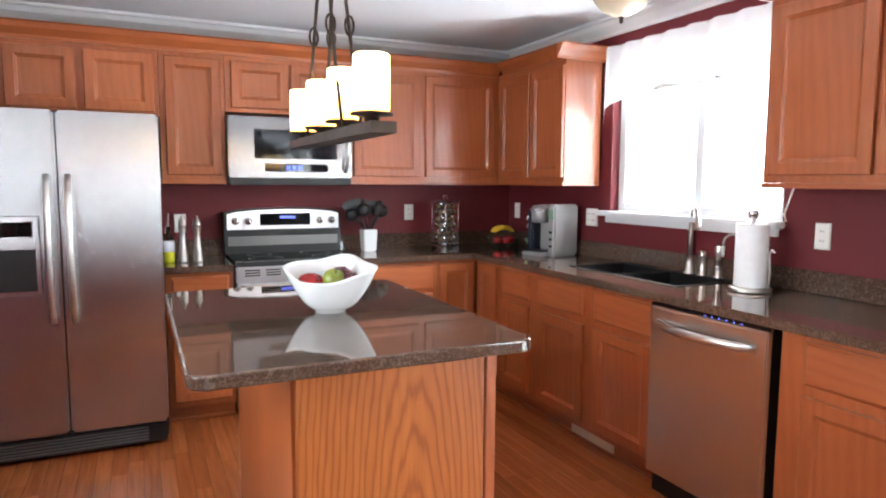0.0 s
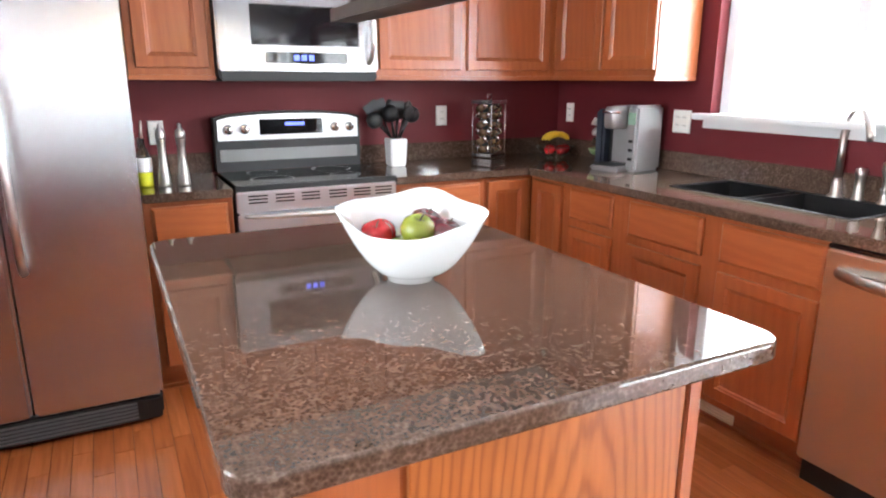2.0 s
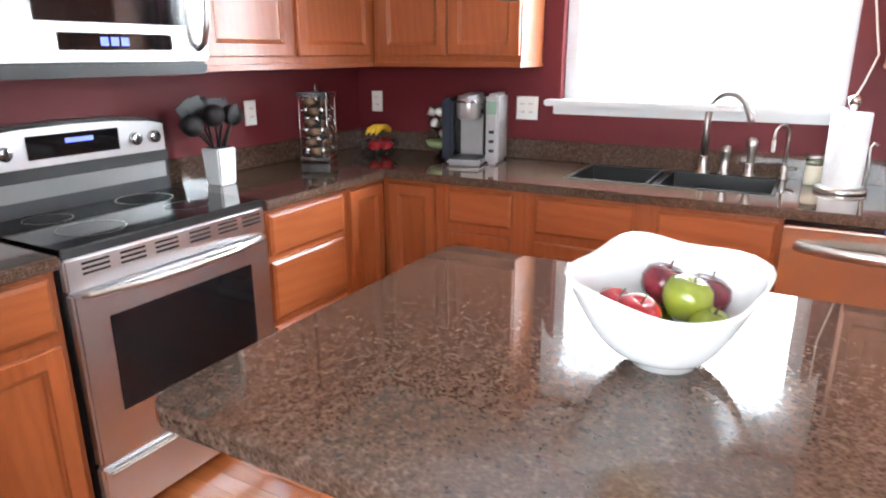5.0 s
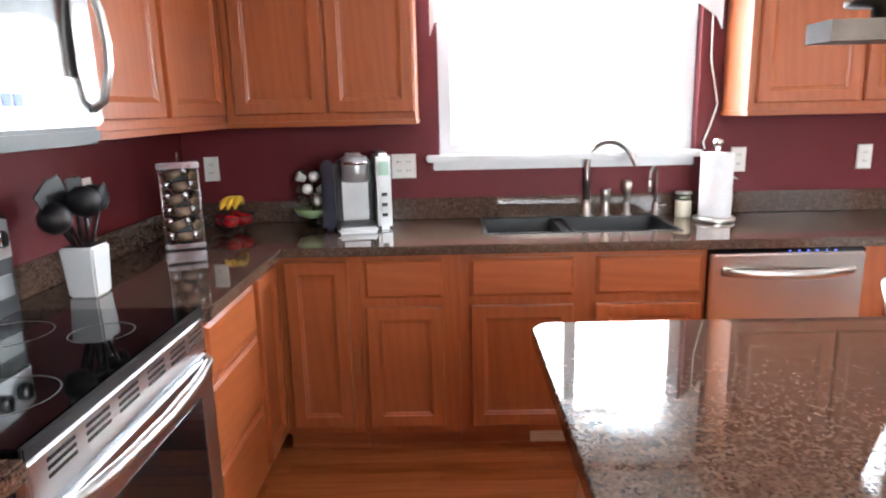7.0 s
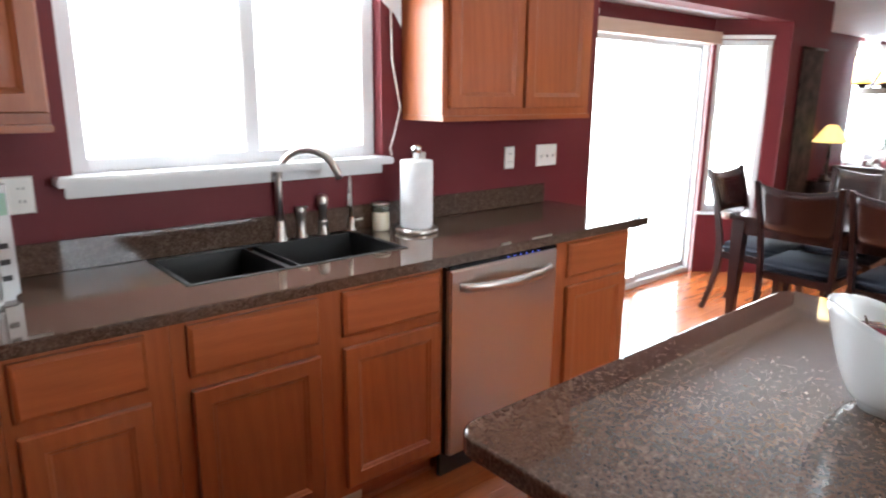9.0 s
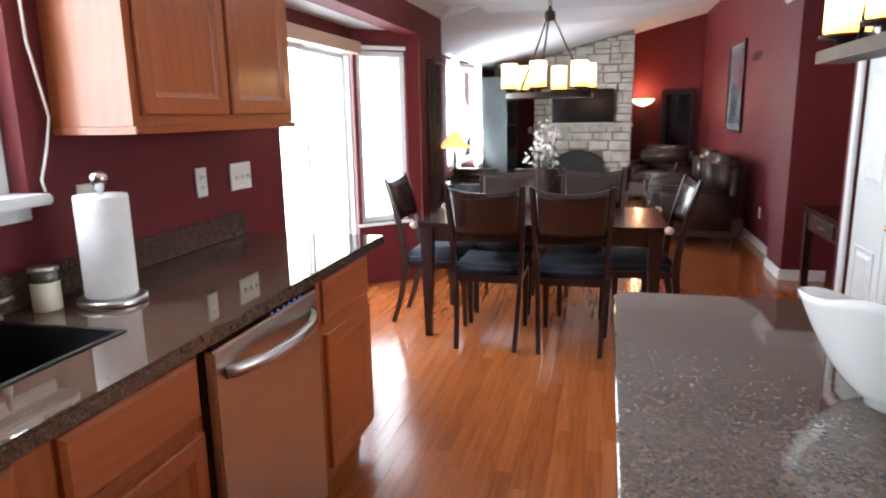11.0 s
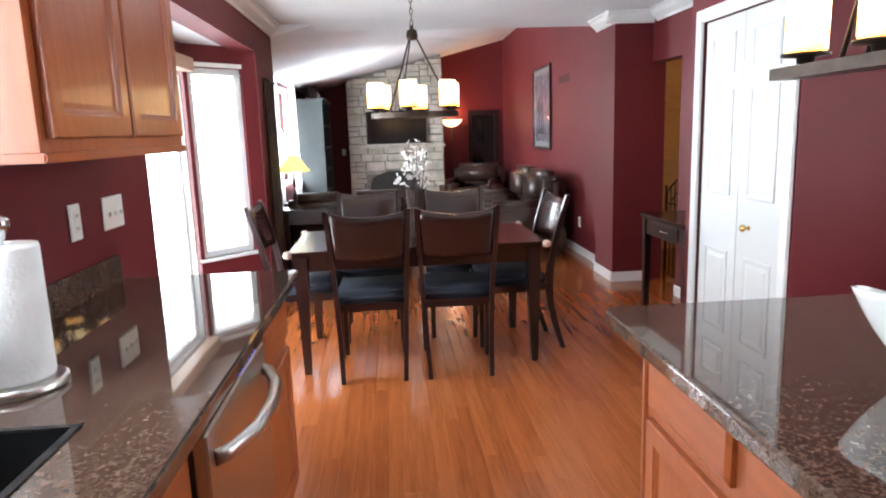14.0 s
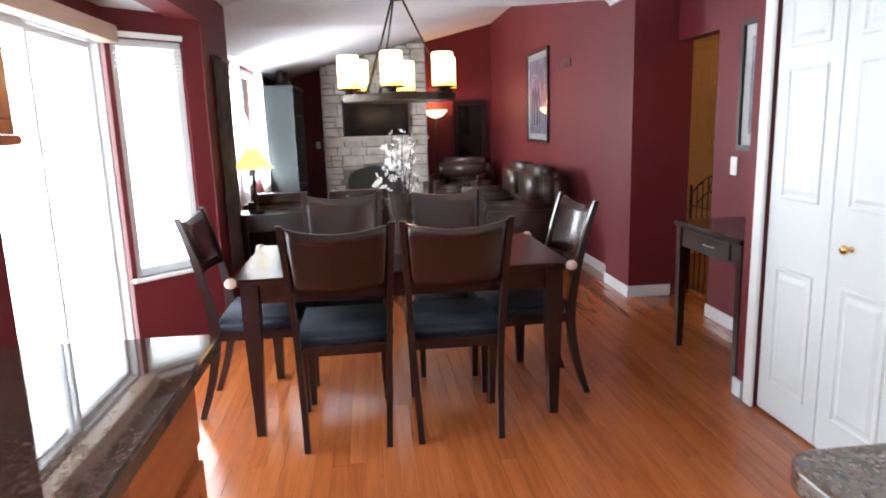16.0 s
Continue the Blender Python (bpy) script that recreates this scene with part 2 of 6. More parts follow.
# floor boards: each board its own tone
floor_mat = mat("oak_strip_floor", rough=0.2, coat=0.35)
_v = coords(floor_mat, (1, 0.06, 1), True)
_isl, _oi = floor_mat.node_tree.nodes.new("ShaderNodeNewGeometry"), floor_mat.node_tree.nodes.new("ShaderNodeObjectInfo")
_add = N(floor_mat, "ShaderNodeMath", operation="ADD")
L(floor_mat, _isl.outputs["Random Per Island"], _add.inputs[0]), L(floor_mat, _oi.outputs["Random"], _add.inputs[1])
_fr = N(floor_mat, "ShaderNodeMath", operation="FRACT")
L(floor_mat, _add.outputs[0], _fr.inputs[0])
_n = N(floor_mat, "ShaderNodeTexNoise", Scale=45.0, Detail=5.0, Roughness=0.6)
_tc = floor_mat.node_tree.nodes.new("ShaderNodeVectorMath")
_tc.operation = "ADD"
L(floor_mat, _v, _tc.inputs[0]), L(floor_mat, _fr.outputs[0], _tc.inputs[1])
L(floor_mat, _tc.outputs[0], _n.inputs["Vector"])
_tone = ramp(floor_mat, _fr.outputs[0], [(0.0, (0.3, 0.078, 0.022)), (0.35, (0.35, 0.097, 0.028)), (0.7, (0.39, 0.115, 0.035)), (1.0, (0.32, 0.085, 0.024))])
_grain = ramp(floor_mat, _n.outputs["Fac"], [(0.35, (0.72, 0.68, 0.62)), (0.6, (1, 1, 1))])
_mx = N(floor_mat, "ShaderNodeMix", data_type="RGBA", blend_type="MULTIPLY")
_mx.inputs["Factor"].default_value = 0.8
L(floor_mat, _tone, _mx.inputs[6]), L(floor_mat, _grain, _mx.inputs[7])
L(floor_mat, _mx.outputs[2], bsdf(floor_mat).inputs["Base Color"])
bump(floor_mat, _n.outputs["Fac"], 0.06, 0.002)


# ---- mesh helpers ----
def part(name, bm, material, parent=None, label="", m=None):
    me = bpy.data.meshes.new(name)
    bm.normal_update()
    bm.to_mesh(me)
    bm.free()
    me.materials.append(material)
    ob = new(name, me)
    if parent:
        ob.parent = parent
    if m is not None:
        ob.matrix_basis = m
    return tagged(ob, label)


def thing(name, m, label, category, group=""):
    ob = new(name)
    ob.empty_display_size = 0.1
    ob.matrix_basis = m
    return tagged(ob, label, category, group)


def solid(name, bm, material, label, category, m=None, group="", kind=""):
    return tagged(part(name, bm, material, None, label, m), "", category, group, kind)


def structure(name, bm, material, label=""):
    return tagged(part(name, bm, material, None, label), kind="structure")


def box(bm, x0, x1, y0, y1, z0, z1, bevel=0.0, seg=2):
    c = Matrix.Translation(((x0 + x1) / 2, (y0 + y1) / 2, (z0 + z1) / 2)) @ Matrix.Diagonal((x1 - x0, y1 - y0, z1 - z0, 1))
    vs = bmesh.ops.create_cube(bm, size=1, matrix=c)["verts"]
    if bevel:
        es = list({e for v in vs for e in v.link_edges})
        bmesh.ops.bevel(bm, geom=es, offset=bevel, segments=seg, affect="EDGES", clamp_overlap=True)
    return bm


def B(*a, **k):
    return box(bmesh.new(), *a, **k)


def smooth(bm):
    for f in bm.faces:
        f.smooth = True
    return bm


def lathe(bm, profile, steps=24, centre=(0, 0), closed=False):
    """Turns a profile of (radius, z) about an upright axis."""
    rings = []
    for r, z in profile:
        if r < 1e-5:
            rings.append([bm.verts.new((centre[0], centre[1], z))])
        else:
            rings.append([bm.verts.new((centre[0] + r * math.cos(a), centre[1] + r * math.sin(a), z)) for a in (2 * math.pi * k / steps for k in range(steps))])
    for a, b in zip(rings, rings[1:]):
        for k in range(steps):
            q = (k + 1) % steps
            if len(a) == 1 and len(b) == 1:
                continue
            if len(a) == 1:
                bm.faces.new((a[0], b[q], b[k]))
            elif len(b) == 1:
                bm.faces.new((a[k], a[q], b[0]))
            else:
                bm.faces.new((a[k], a[q], b[q], b[k]))
    for ring, flip in ((rings[0], True), (rings[-1], False)):
        if len(ring) > 1:
            bm.faces.new(ring[::-1] if flip else ring)
    for f in bm.faces:
        f.smooth = len(f.verts) <= 4
    return bm


def tube(bm, pts, r, steps=8, flat=1.0):
    """A round bar along points; r is a number or one for each point."""
    pts = [Vector(p) for p in pts]
    rs = r if isinstance(r, (list, tuple)) else [r] * len(pts)
    rings, up = [], None
    for i, p in enumerate(pts):
        d = (pts[min(i + 1, len(pts) - 1)] - pts[max(i - 1, 0)]).normalized()
        if up is None:
            up = Vector((0, 0, 1)) if abs(d.z) < 0.9 else Vector((1, 0, 0))
        s = d.cross(up).normalized()
        up = s.cross(d).normalized()
        rings.append([bm.verts.new(p + (s * math.cos(a) + up * math.sin(a) * flat) * rs[i]) for a in (2 * math.pi * k / steps for k in range(steps))])
    for a, b in zip(rings, rings[1:]):
        for k in range(steps):
            f = bm.faces.new((a[k], b[k], b[(k + 1) % steps], a[(k + 1) % steps]))
            f.smooth = True
    bm.faces.new(rings[0])
    bm.faces.new(rings[-1][::-1])
    return bm


def bar(bm, pts, wide, deep):
    """A square-section bar along points; wide (x) and deep (y or z) may be lists."""
    n = len(pts)
    ws = wide if isinstance(wide, (list, tuple)) else [wide] * n
    ds = deep if isinstance(deep, (list, tuple)) else [deep] * n
    rings = []
    for (x, y, z), w, d in zip(pts, ws, ds):
        rings.append([bm.verts.new((x + sx * w / 2, y + sy * d / 2, z)) for sx, sy in ((-1, -1), (1, -1), (1, 1), (-1, 1))])
    for a, b in zip(rings, rings[1:]):
        for k in range(4):
            bm.faces.new((a[k], a[(k + 1) % 4], b[(k + 1) % 4], b[k]))
    bm.faces.new(rings[0][::-1])
    bm.faces.new(rings[-1])
    return bm


def prism(bm, outline, a, b, axis="z"):
    """An outline (closed, in the two other axes) pushed from a to b along an axis."""
    def at(u, v, w):
        return {"z": (u, v, w), "y": (u, w, v), "x": (w, u, v)}[axis]
    lo = [bm.verts.new(at(u, v, a)) for u, v in outline]
    hi = [bm.verts.new(at(u, v, b)) for u, v in outline]
    n = len(outline)
    for k in range(n):
        bm.faces.new((lo[k], lo[(k + 1) % n], hi[(k + 1) % n], hi[k]))
    bm.faces.new(lo[::-1])
    bm.faces.new(hi)
    bmesh.ops.recalc_face_normals(bm, faces=bm.faces)
    return bm


def stepped(bm, w, h, profile, x=0.0, z=0.0):
    """A panel in the plane y = 0 that faces -y, stepped inwards: profile rows of (inset, y)."""
    rings = []
    for i, y in profile:
        rings.append([bm.verts.new((x + u, y, z + v)) for u, v in ((i, i), (w - i, i), (w - i, h - i), (i, h - i))])
    for a, b in zip(rings, rings[1:]):
        for k in range(4):
            bm.faces.new((a[k], a[(k + 1) % 4], b[(k + 1) % 4], b[k]))
    bm.faces.new(rings[-1])
    bm.faces.new(rings[0][::-1])
    return bm


def sphere(bm, c, r, sub=2, squash=1.0):
    g = bmesh.ops.create_icosphere(bm, subdivisions=sub, radius=r, matrix=Matrix.Translation(c) @ Matrix.Diagonal((1, 1, squash, 1)))
    for v in g["verts"]:
        for f in v.link_faces:
            f.smooth = True
    return bm


DOOR = [(0, 0), (0, -0.016), (0.004, -0.02), (0.05, -0.02), (0.054, -0.016), (0.06, -0.014), (0.066, -0.009), (0.08, -0.008)]
DRAWER = [(0, 0), (0, -0.012), (0.012, -0.02), (0.016, -0.02)]

# ---- structure ----
CEIL, BACK, WIN = 2.40, 5.19, 2.89
structure("ground", B(-150, 150, -150, 150, -0.75, -0.45), grass, "dry lawn round the house")
structure("floor", B(-2.7, 3.42, -8.1, 5.33, -0.2, -0.018), mat("brown_underlay", (0.09, 0.03, 0.012), 0.8), "dark underlay below the oak boards")
structure("wall_north", B(-0.9, 3.1, BACK, BACK + 0.15, -0.018, CEIL), paint_red, "maroon painted kitchen wall")
bm = bmesh.new()
box(bm, WIN, 3.05, 3.97, BACK - 0.002, -0.018, CEIL)
box(bm, WIN, 3.05, 2.77, 3.97, -0.018, 1.18)
box(bm, WIN, 3.05, 2.77, 3.97, 2.13, CEIL)
box(bm, WIN, 3.05, 1.31, 2.77, -0.018, CEIL)
box(bm, WIN, 3.05, -1.19, 1.31, 2.06, CEIL)
box(bm, WIN, 3.05, -1.95, -1.19, -0.018, CEIL)
structure("wall_east", bm, paint_red, "maroon painted wall with the sink window and a bay")
structure("wall_jog", B(3.05, 3.49, -1.95, -1.8, -0.018, CEIL), paint_red)
bm = bmesh.new()
box(bm, 3.34, 3.49, -7.9, -6.0, -0.018, 2.3)
box(bm, 3.34, 3.49, -6.0, -4.0, -0.018, 0.72)
box(bm, 3.34, 3.49, -6.0, -4.0, 2.1, 2.3)
box(bm, 3.34, 3.49, -4.0, -1.952, -0.018, 2.3)
structure("wall_living_east", bm, paint_red)
structure("wall_south", prism(bmesh.new(), [(-0.35, -0.018), (3.49, -0.018), (3.49, 2.18), (3.34, 2.18), (-0.20, 3.04), (-0.35, 3.04)], -8.05, -7.9, "y"), paint_red, "maroon painted wall behind the stone chimney breast")
structure("wall_living_west", prism(bmesh.new(), [(-7.9, -0.018), (-2.05, -0.018), (-2.05, CEIL), (-2.4, CEIL), (-6.3, 3.03), (-7.9, 3.03)], -0.35, -0.20, "x"), paint_red, "maroon painted living room wall under a sloping ceiling")
structure("column", B(-0.55, -0.09, -2.10, -1.60, -0.018, CEIL), paint_red, "maroon wall end beside the hall opening")
bm = bmesh.new()
box(bm, -0.55, -0.43, -1.02, 0.27, -0.018, CEIL)
box(bm, -0.55, -0.43, -1.60, -1.02, 1.94, CEIL)
structure("wall_hall", bm, paint_red, "maroon wall with an opening to the hall")
bm = bmesh.new()
box(bm, -0.82, 0.10, 0.27, 0.42, -0.018, CEIL)
box(bm, -0.02, 0.10, 0.42, 1.26, 1.965, CEIL)
box(bm, -0.82, 0.10, 1.26, 1.34, -0.018, CEIL)
structure("wall_pantry", bm, paint_red, "maroon walls round the pantry closet")
bm = bmesh.new()
box(bm, -0.9, -0.72, 1.34, 1.7, -0.018, CEIL)
box(bm, -0.9, -0.72, 3.5, BACK, -0.018, CEIL)
box(bm, -0.9, -0.72, 1.7, 3.5, -0.018, 0.9)
box(bm, -0.9, -0.72, 1.7, 3.5, 2.1, CEIL)
structure("wall_west", bm, paint_red, "maroon kitchen wall with an unseen, assumed window")
# unseen window, added for fill and a bright reflection in the steel
wwest = tagged(new("window_west"), "unseen white-framed kitchen window assumed from the refrigerator's reflection", kind="structure")
for y0, y1, z0, z1 in ((1.7, 1.76, 0.9, 2.1), (3.44, 3.5, 0.9, 2.1), (1.76, 3.44, 2.04, 2.1), (1.76, 3.44, 0.9, 0.96), (2.57, 2.63, 0.96, 2.04)):
    part("frame_bar", B(-0.84, -0.78, y0, y1, z0, z1, 0.004), paint_white, wwest)
for y0, y1 in ((1.76, 2.57), (2.63, 3.44)):
    g = part("pane", B(-0.813, -0.807, y0, y1, 0.96, 2.04), pane_glass, wwest)
    g.visible_shadow = False
bm = bmesh.new()
box(bm, -2.6, -2.45, -3.2, 0.4, -0.018, CEIL)
box(bm, -2.45, -0.825, 0.28, 0.4, -0.018, CEIL)
box(bm, -2.45, -0.355, -3.2, -3.05, -0.018, CEIL)
structure("wall_hall_inner", bm, mottled("cream_wall_paint", (0.55, 0.42, 0.28), 0.7, 0.05), "cream painted hall walls")
# bay
BX = 3.32


def bay_side(name, p, q, sill, label):
    """A wall of the bay from p to q with its window, out of line with the axes."""
    (x0, y0), (x1, y1) = p, q
    wide = math.hypot(x1 - x0, y1 - y0)
    m = Matrix.Translation((x0, y0, 0)) @ Matrix.Rotation(math.atan2(y1 - y0, x1 - x0), 4, "Z")
    b = bmesh.new()
    box(b, 0, wide, 0, 0.1, -0.018, sill)
    box(b, 0, wide, 0, 0.1, 1.92, 2.08)
    box(b, 0, 0.03, 0, 0.1, sill, 1.92)
    box(b, wide - 0.12, wide, 0, 0.1, sill, 1.92)
    ob = structure(name, b, paint_red, label)
    ob.matrix_basis = m
    w = tagged(new(name.replace("wall", "window")), "narrow white angled window of the bay", kind="structure")
    w.matrix_basis = m
    for a0, a1, c0, c1 in ((0.03, 0.08, sill, 1.92), (wide - 0.17, wide - 0.12, sill, 1.92), (0.08, wide - 0.17, sill, sill + 0.05), (0.08, wide - 0.17, 1.87, 1.92)):
        part("frame_bar", B(a0, a1, 0.03, 0.08, c0, c1, 0.004), paint_white, w)
    g = part("pane", B(0.08, wide - 0.17, 0.052, 0.058, sill + 0.05, 1.87), pane_glass, w)
    g.visible_shadow = False
    part("window_sill", B(-0.0, wide - 0.1, -0.03, 0.03, sill - 0.025, sill, 0.004), paint_white, w)
    bl_ = part("blind_rail", B(0.04, wide - 0.13, -0.02, 0.025, 1.955, 1.925), plastic_white, w, "raised white slatted blind")
    for k in range(7):
        part("slat", B(0.05, wide - 0.14, -0.012, 0.018, 1.74 + k * 0.022, 1.746 + k * 0.022), plastic_white, bl_)


bay_side("wall_bay_south", (BX, -0.77), (2.9, -1.19), 0.53, "maroon angled bay wall below a window")
bay_side("wall_bay_north", (2.9, 1.31), (BX, 0.94), 0.53, "maroon angled bay wall")
structure("bay_ceiling", B(3.05, 3.6, -1.4, 1.45, 2.08, 2.16), ceiling_paint, "painted ceiling of the bay")
structure("bay_header", B(BX, BX + 0.1, -0.77, 0.94, 1.92, 2.08), paint_red)
bm = prism(bmesh.new(), [(2.89, -1.19), (3.0, -1.22), (BX + 0.1, -0.8), (BX + 0.1, 0.97), (3.0, 1.35), (2.89, 1.31)], -0.1, -0.0185)
structure("bay_floor", bm, dark_gap)
slider = tagged(new("door_patio"), "white sliding glass patio door", kind="structure")
slider.matrix_basis = Matrix.Translation((BX, 0, 0))
for y0, y1, z0, z1 in ((-0.77, -0.735, 0, 1.92), (0.90, 0.94, 0, 1.92), (-0.735, 0.90, 1.88, 1.92), (-0.735, 0.90, 0, 0.04)):
    part("frame_bar", B(0.02, 0.10, y0, y1, z0, z1, 0.004), paint_white, slider)
for k, (y0, y1, x) in enumerate(((-0.735, 0.05, 0.065), (0.02, 0.90, 0.03))):
    sash = part("sash_rail", B(x, x + 0.025, y0 + 0.026, y1 - 0.026, 0.04, 0.09, 0.003), paint_white, slider)
    for a, b, c, d in ((y0, y0 + 0.026, 0.04, 1.88), (y1 - 0.026, y1, 0.04, 1.88), (y0 + 0.026, y1 - 0.026, 1.85, 1.88)):
        part("sash_bar", B(x, x + 0.025, a, b, c, d, 0.003), paint_white, sash)
    g = part("pane", B(x + 0.012, x + 0.018, y0 + 0.026, y1 - 0.026, 0.09, 1.85), pane_glass, slider)
    g.visible_shadow = False
solid("blind_valance", B(BX - 0.09, BX, -0.74, 0.9, 1.88, 1.97, 0.004), wood("valance_wood", (0.5, 0.36, 0.27), (0.62, 0.47, 0.36), grain=(1, 0.08, 1)), "pale blind valance above the patio door", "valance")

# ceiling with its slopes over the living room
bm = bmesh.new()
V = [bm.verts.new(p) for p in ((-2.7, 5.33, CEIL), (3.5, 5.33, CEIL), (3.5, -1.95, CEIL), (2.53, -1.95, CEIL), (2.53, -2.4, CEIL), (-0.20, -2.4, CEIL), (-0.20, -1.95, CEIL), (-2.7, -1.95, CEIL),
     (3.34, -1.95, 2.15), (-0.20, -6.3, 3.01), (-0.20, -7.9, 3.01), (3.34, -7.9, 2.15), (-2.7, -3.3, CEIL), (-0.27, -3.3, CEIL), (-0.27, -1.95, CEIL))]
for ids in ((0, 7, 6, 3, 2, 1), (3, 6, 5, 4), (5, 9, 4), (3, 4, 9, 10, 11, 8), (2, 3, 8), (7, 12, 13, 14)):
    bm.faces.new([V[i] for i in ids])
bmesh.ops.recalc_face_normals(bm, faces=bm.faces)
ceil_ob = structure("ceiling", bm, ceiling_paint, "white ceiling, flat in the kitchen and sloping over the living room")
_m = ceil_ob.modifiers.new("thick", "SOLIDIFY")
_m.thickness, _m.offset = 0.05, 0
for p in ceil_ob.data.polygons:
    p.use_smooth = False


def crown(name, p, q, side, h=0.10, d=0.09, top=CEIL - 0.027, material=None):
    """A moulding from p to q; side is the unit way out of the wall."""
    prof = [(0, 0), (0.012, 0), (0.016, 0.018), (0.03, 0.03), (0.055, 0.052), (0.068, 0.078), (0.085, 0.084), (0.085, h), (0, h)]
    b = bmesh.new()
    ends = []
    for x, y in (p, q):
        ends.append([b.verts.new((x + side[0] * u * d / 0.085, y + side[1] * u * d / 0.085, top - h + v)) for u, v in prof])
    n = len(prof)
    for k in range(n):
        b.faces.new((ends[0][k], ends[1][k], ends[1][(k + 1) % n], ends[0][(k + 1) % n]))
    b.faces.new(ends[0]), b.faces.new(ends[1][::-1])
    bmesh.ops.recalc_face_normals(b, faces=b.faces)
    return structure(name, b, material or paint_white, "white crown moulding")


crown("crown_north", (-0.72, BACK), (WIN, BACK), (0, -1))
crown("crown_east", (WIN, BACK - 0.09), (WIN, -1.95), (-1, 0))
crown("crown_west", (-0.72, BACK - 0.09), (-0.72, 1.34), (1, 0))
crown("crown_pantry", (0.10, 0.27), (0.10, 1.34), (1, 0))
crown("crown_pantry_north", (-0.63, 1.34), (0.185, 1.34), (0, 1))
crown("crown_pantry_end", (-0.43, 0.27), (0.18, 0.27), (0, -1))
crown("crown_hall", (-0.43, 0.18), (-0.43, -1.51), (1, 0))
crown("crown_column", (-0.43, -1.60), (0.0, -1.60), (0, 1))
crown("crown_column_side", (-0.09, -1.60), (-0.09, -2.10), (1, 0))


def skirting(name, x0, x1, y0, y1):
    return structure(name, B(x0, x1, y0, y1, 0.0, 0.09, 0.004), paint_white, "white baseboard")


skirting("baseboard_pantry", 0.10, 0.115, 0.27, 0.335)
skirting("baseboard_pantry_end", -0.43, 0.115, 0.255, 0.27)
skirting("baseboard_hall", -0.43, -0.415, -1.02, 0.255)
skirting("baseboard_column", -0.43, -0.075, -1.60, -1.585)
skirting("baseboard_column_side", -0.09, -0.075, -2.10, -1.60)
skirting("baseboard_living_west", -0.20, -0.185, -7.9, -2.10)
skirting("baseboard_south", -0.185, 0.93, -7.9, -7.885)
skirting("baseboard_south_left", 2.6, 3.34, -7.9, -7.885)
skirting("baseboard_east", 2.875, 2.89, -1.95, -1.20)

# window over the sink
win = tagged(new("window_sink"), "white sliding window over the sink", kind="structure")
for y0, y1, z0, z1 in ((2.77, 2.83, 1.21, 2.13), (3.91, 3.97, 1.21, 2.13), (2.83, 3.91, 2.07, 2.13), (2.83, 3.91, 1.21, 1.26), (3.30, 3.36, 1.26, 2.07)):
    part("frame_bar", B(2.95, 3.01, y0, y1, z0, z1, 0.004), paint_white, win)
for y0, y1 in ((2.83, 3.30), (3.36, 3.91)):
    g = part("pane", B(2.977, 2.983, y0, y1, 1.26, 2.07), pane_glass, win)
    g.visible_shadow = False
part("window_sill", B(2.82, 2.95, 2.755, 4.03, 1.187, 1.217, 0.006), paint_white, win, "white painted sill board")
part("apron", B(2.875, 2.889, 2.78, 4.0, 1.145, 1.186, 0.004), paint_white, win)
bm = bmesh.new()
cols = 60
grid = [[bm.verts.new((2.84 + 0.014 * math.sin(k * 0.85) + 0.008 * math.sin(k * 0.31) * j, 2.70 + 1.30 * k / cols, 2.20 - j * 0.152 + (0.02 * abs(math.sin(k * 0.21)) if j == 3 else 0) + (0.17 * math.sin(math.pi * k / cols) ** 0.4 if j == 3 else 0))) for k in range(cols + 1)] for j in range(4)]
for a, b in zip(grid, grid[1:]):
    for k in range(cols):
        bm.faces.new((a[k], a[k + 1], b[k + 1], b[k])).smooth = True
val = thing("window_valance", pose(0, 0, 0), "white sheer fabric valance gathered over the sink window", "valance")
part("fabric", bm, sheer, val)
part("rod", tube(bmesh.new(), [(2.86, 2.70, 2.19), (2.86, 4.0, 2.19)], 0.008), plastic_white, val)
part("cord", tube(bmesh.new(), [(2.87, 2.735, 1.95), (2.868, 2.73, 1.62), (2.866, 2.69, 1.42), (2.864, 2.72, 1.32), (2.866, 2.745, 1.25), (2.868, 2.735, 1.218)], 0.004), plastic_white, val, "thin white cord hanging beside the window")


# ---- kitchen cabinets ----
def cabinet_base(m, w, fronts, depth=0.58, top=0.874, hollow=False, label="honey oak base cabinet with recessed panel door"):
    """Width along local x, front at local y = 0 and facing -y. fronts: rows (kind, x0, x1, z0, z1)."""
    t = thing("base_cabinet", m, label, "kitchen cabinet", "kitchen base cabinets")
    b = bmesh.new()
    if hollow:
        box(b, 0, w, 0.0, 0.10, 0.10, top)
        box(b, 0, w, 0.1, depth, 0.10, 0.70)
    else:
        box(b, 0, w, 0.0, depth, 0.10, top, 0.001, 1)
    part("carcass", b, oak, t)
    part("toe_kick", B(0, w, 0.07, depth, 0.0, 0.0995), oak_x, t, "darker oak toe kick board")
    part("base_shoe", B(0, w, 0.058, 0.0695, 0.0, 0.018, 0.003), oak_x, t)
    for kind, x0, x1, z0, z1 in fronts:
        prof = DOOR if kind == "door" else DRAWER
        part("door" if kind == "door" else "drawer_front", stepped(bmesh.new(), x1 - x0, z1 - z0, prof, 0, 0), oak if kind == "door" else oak_x, t, m=Matrix.Translation((x0, -0.001, z0)))
    return t


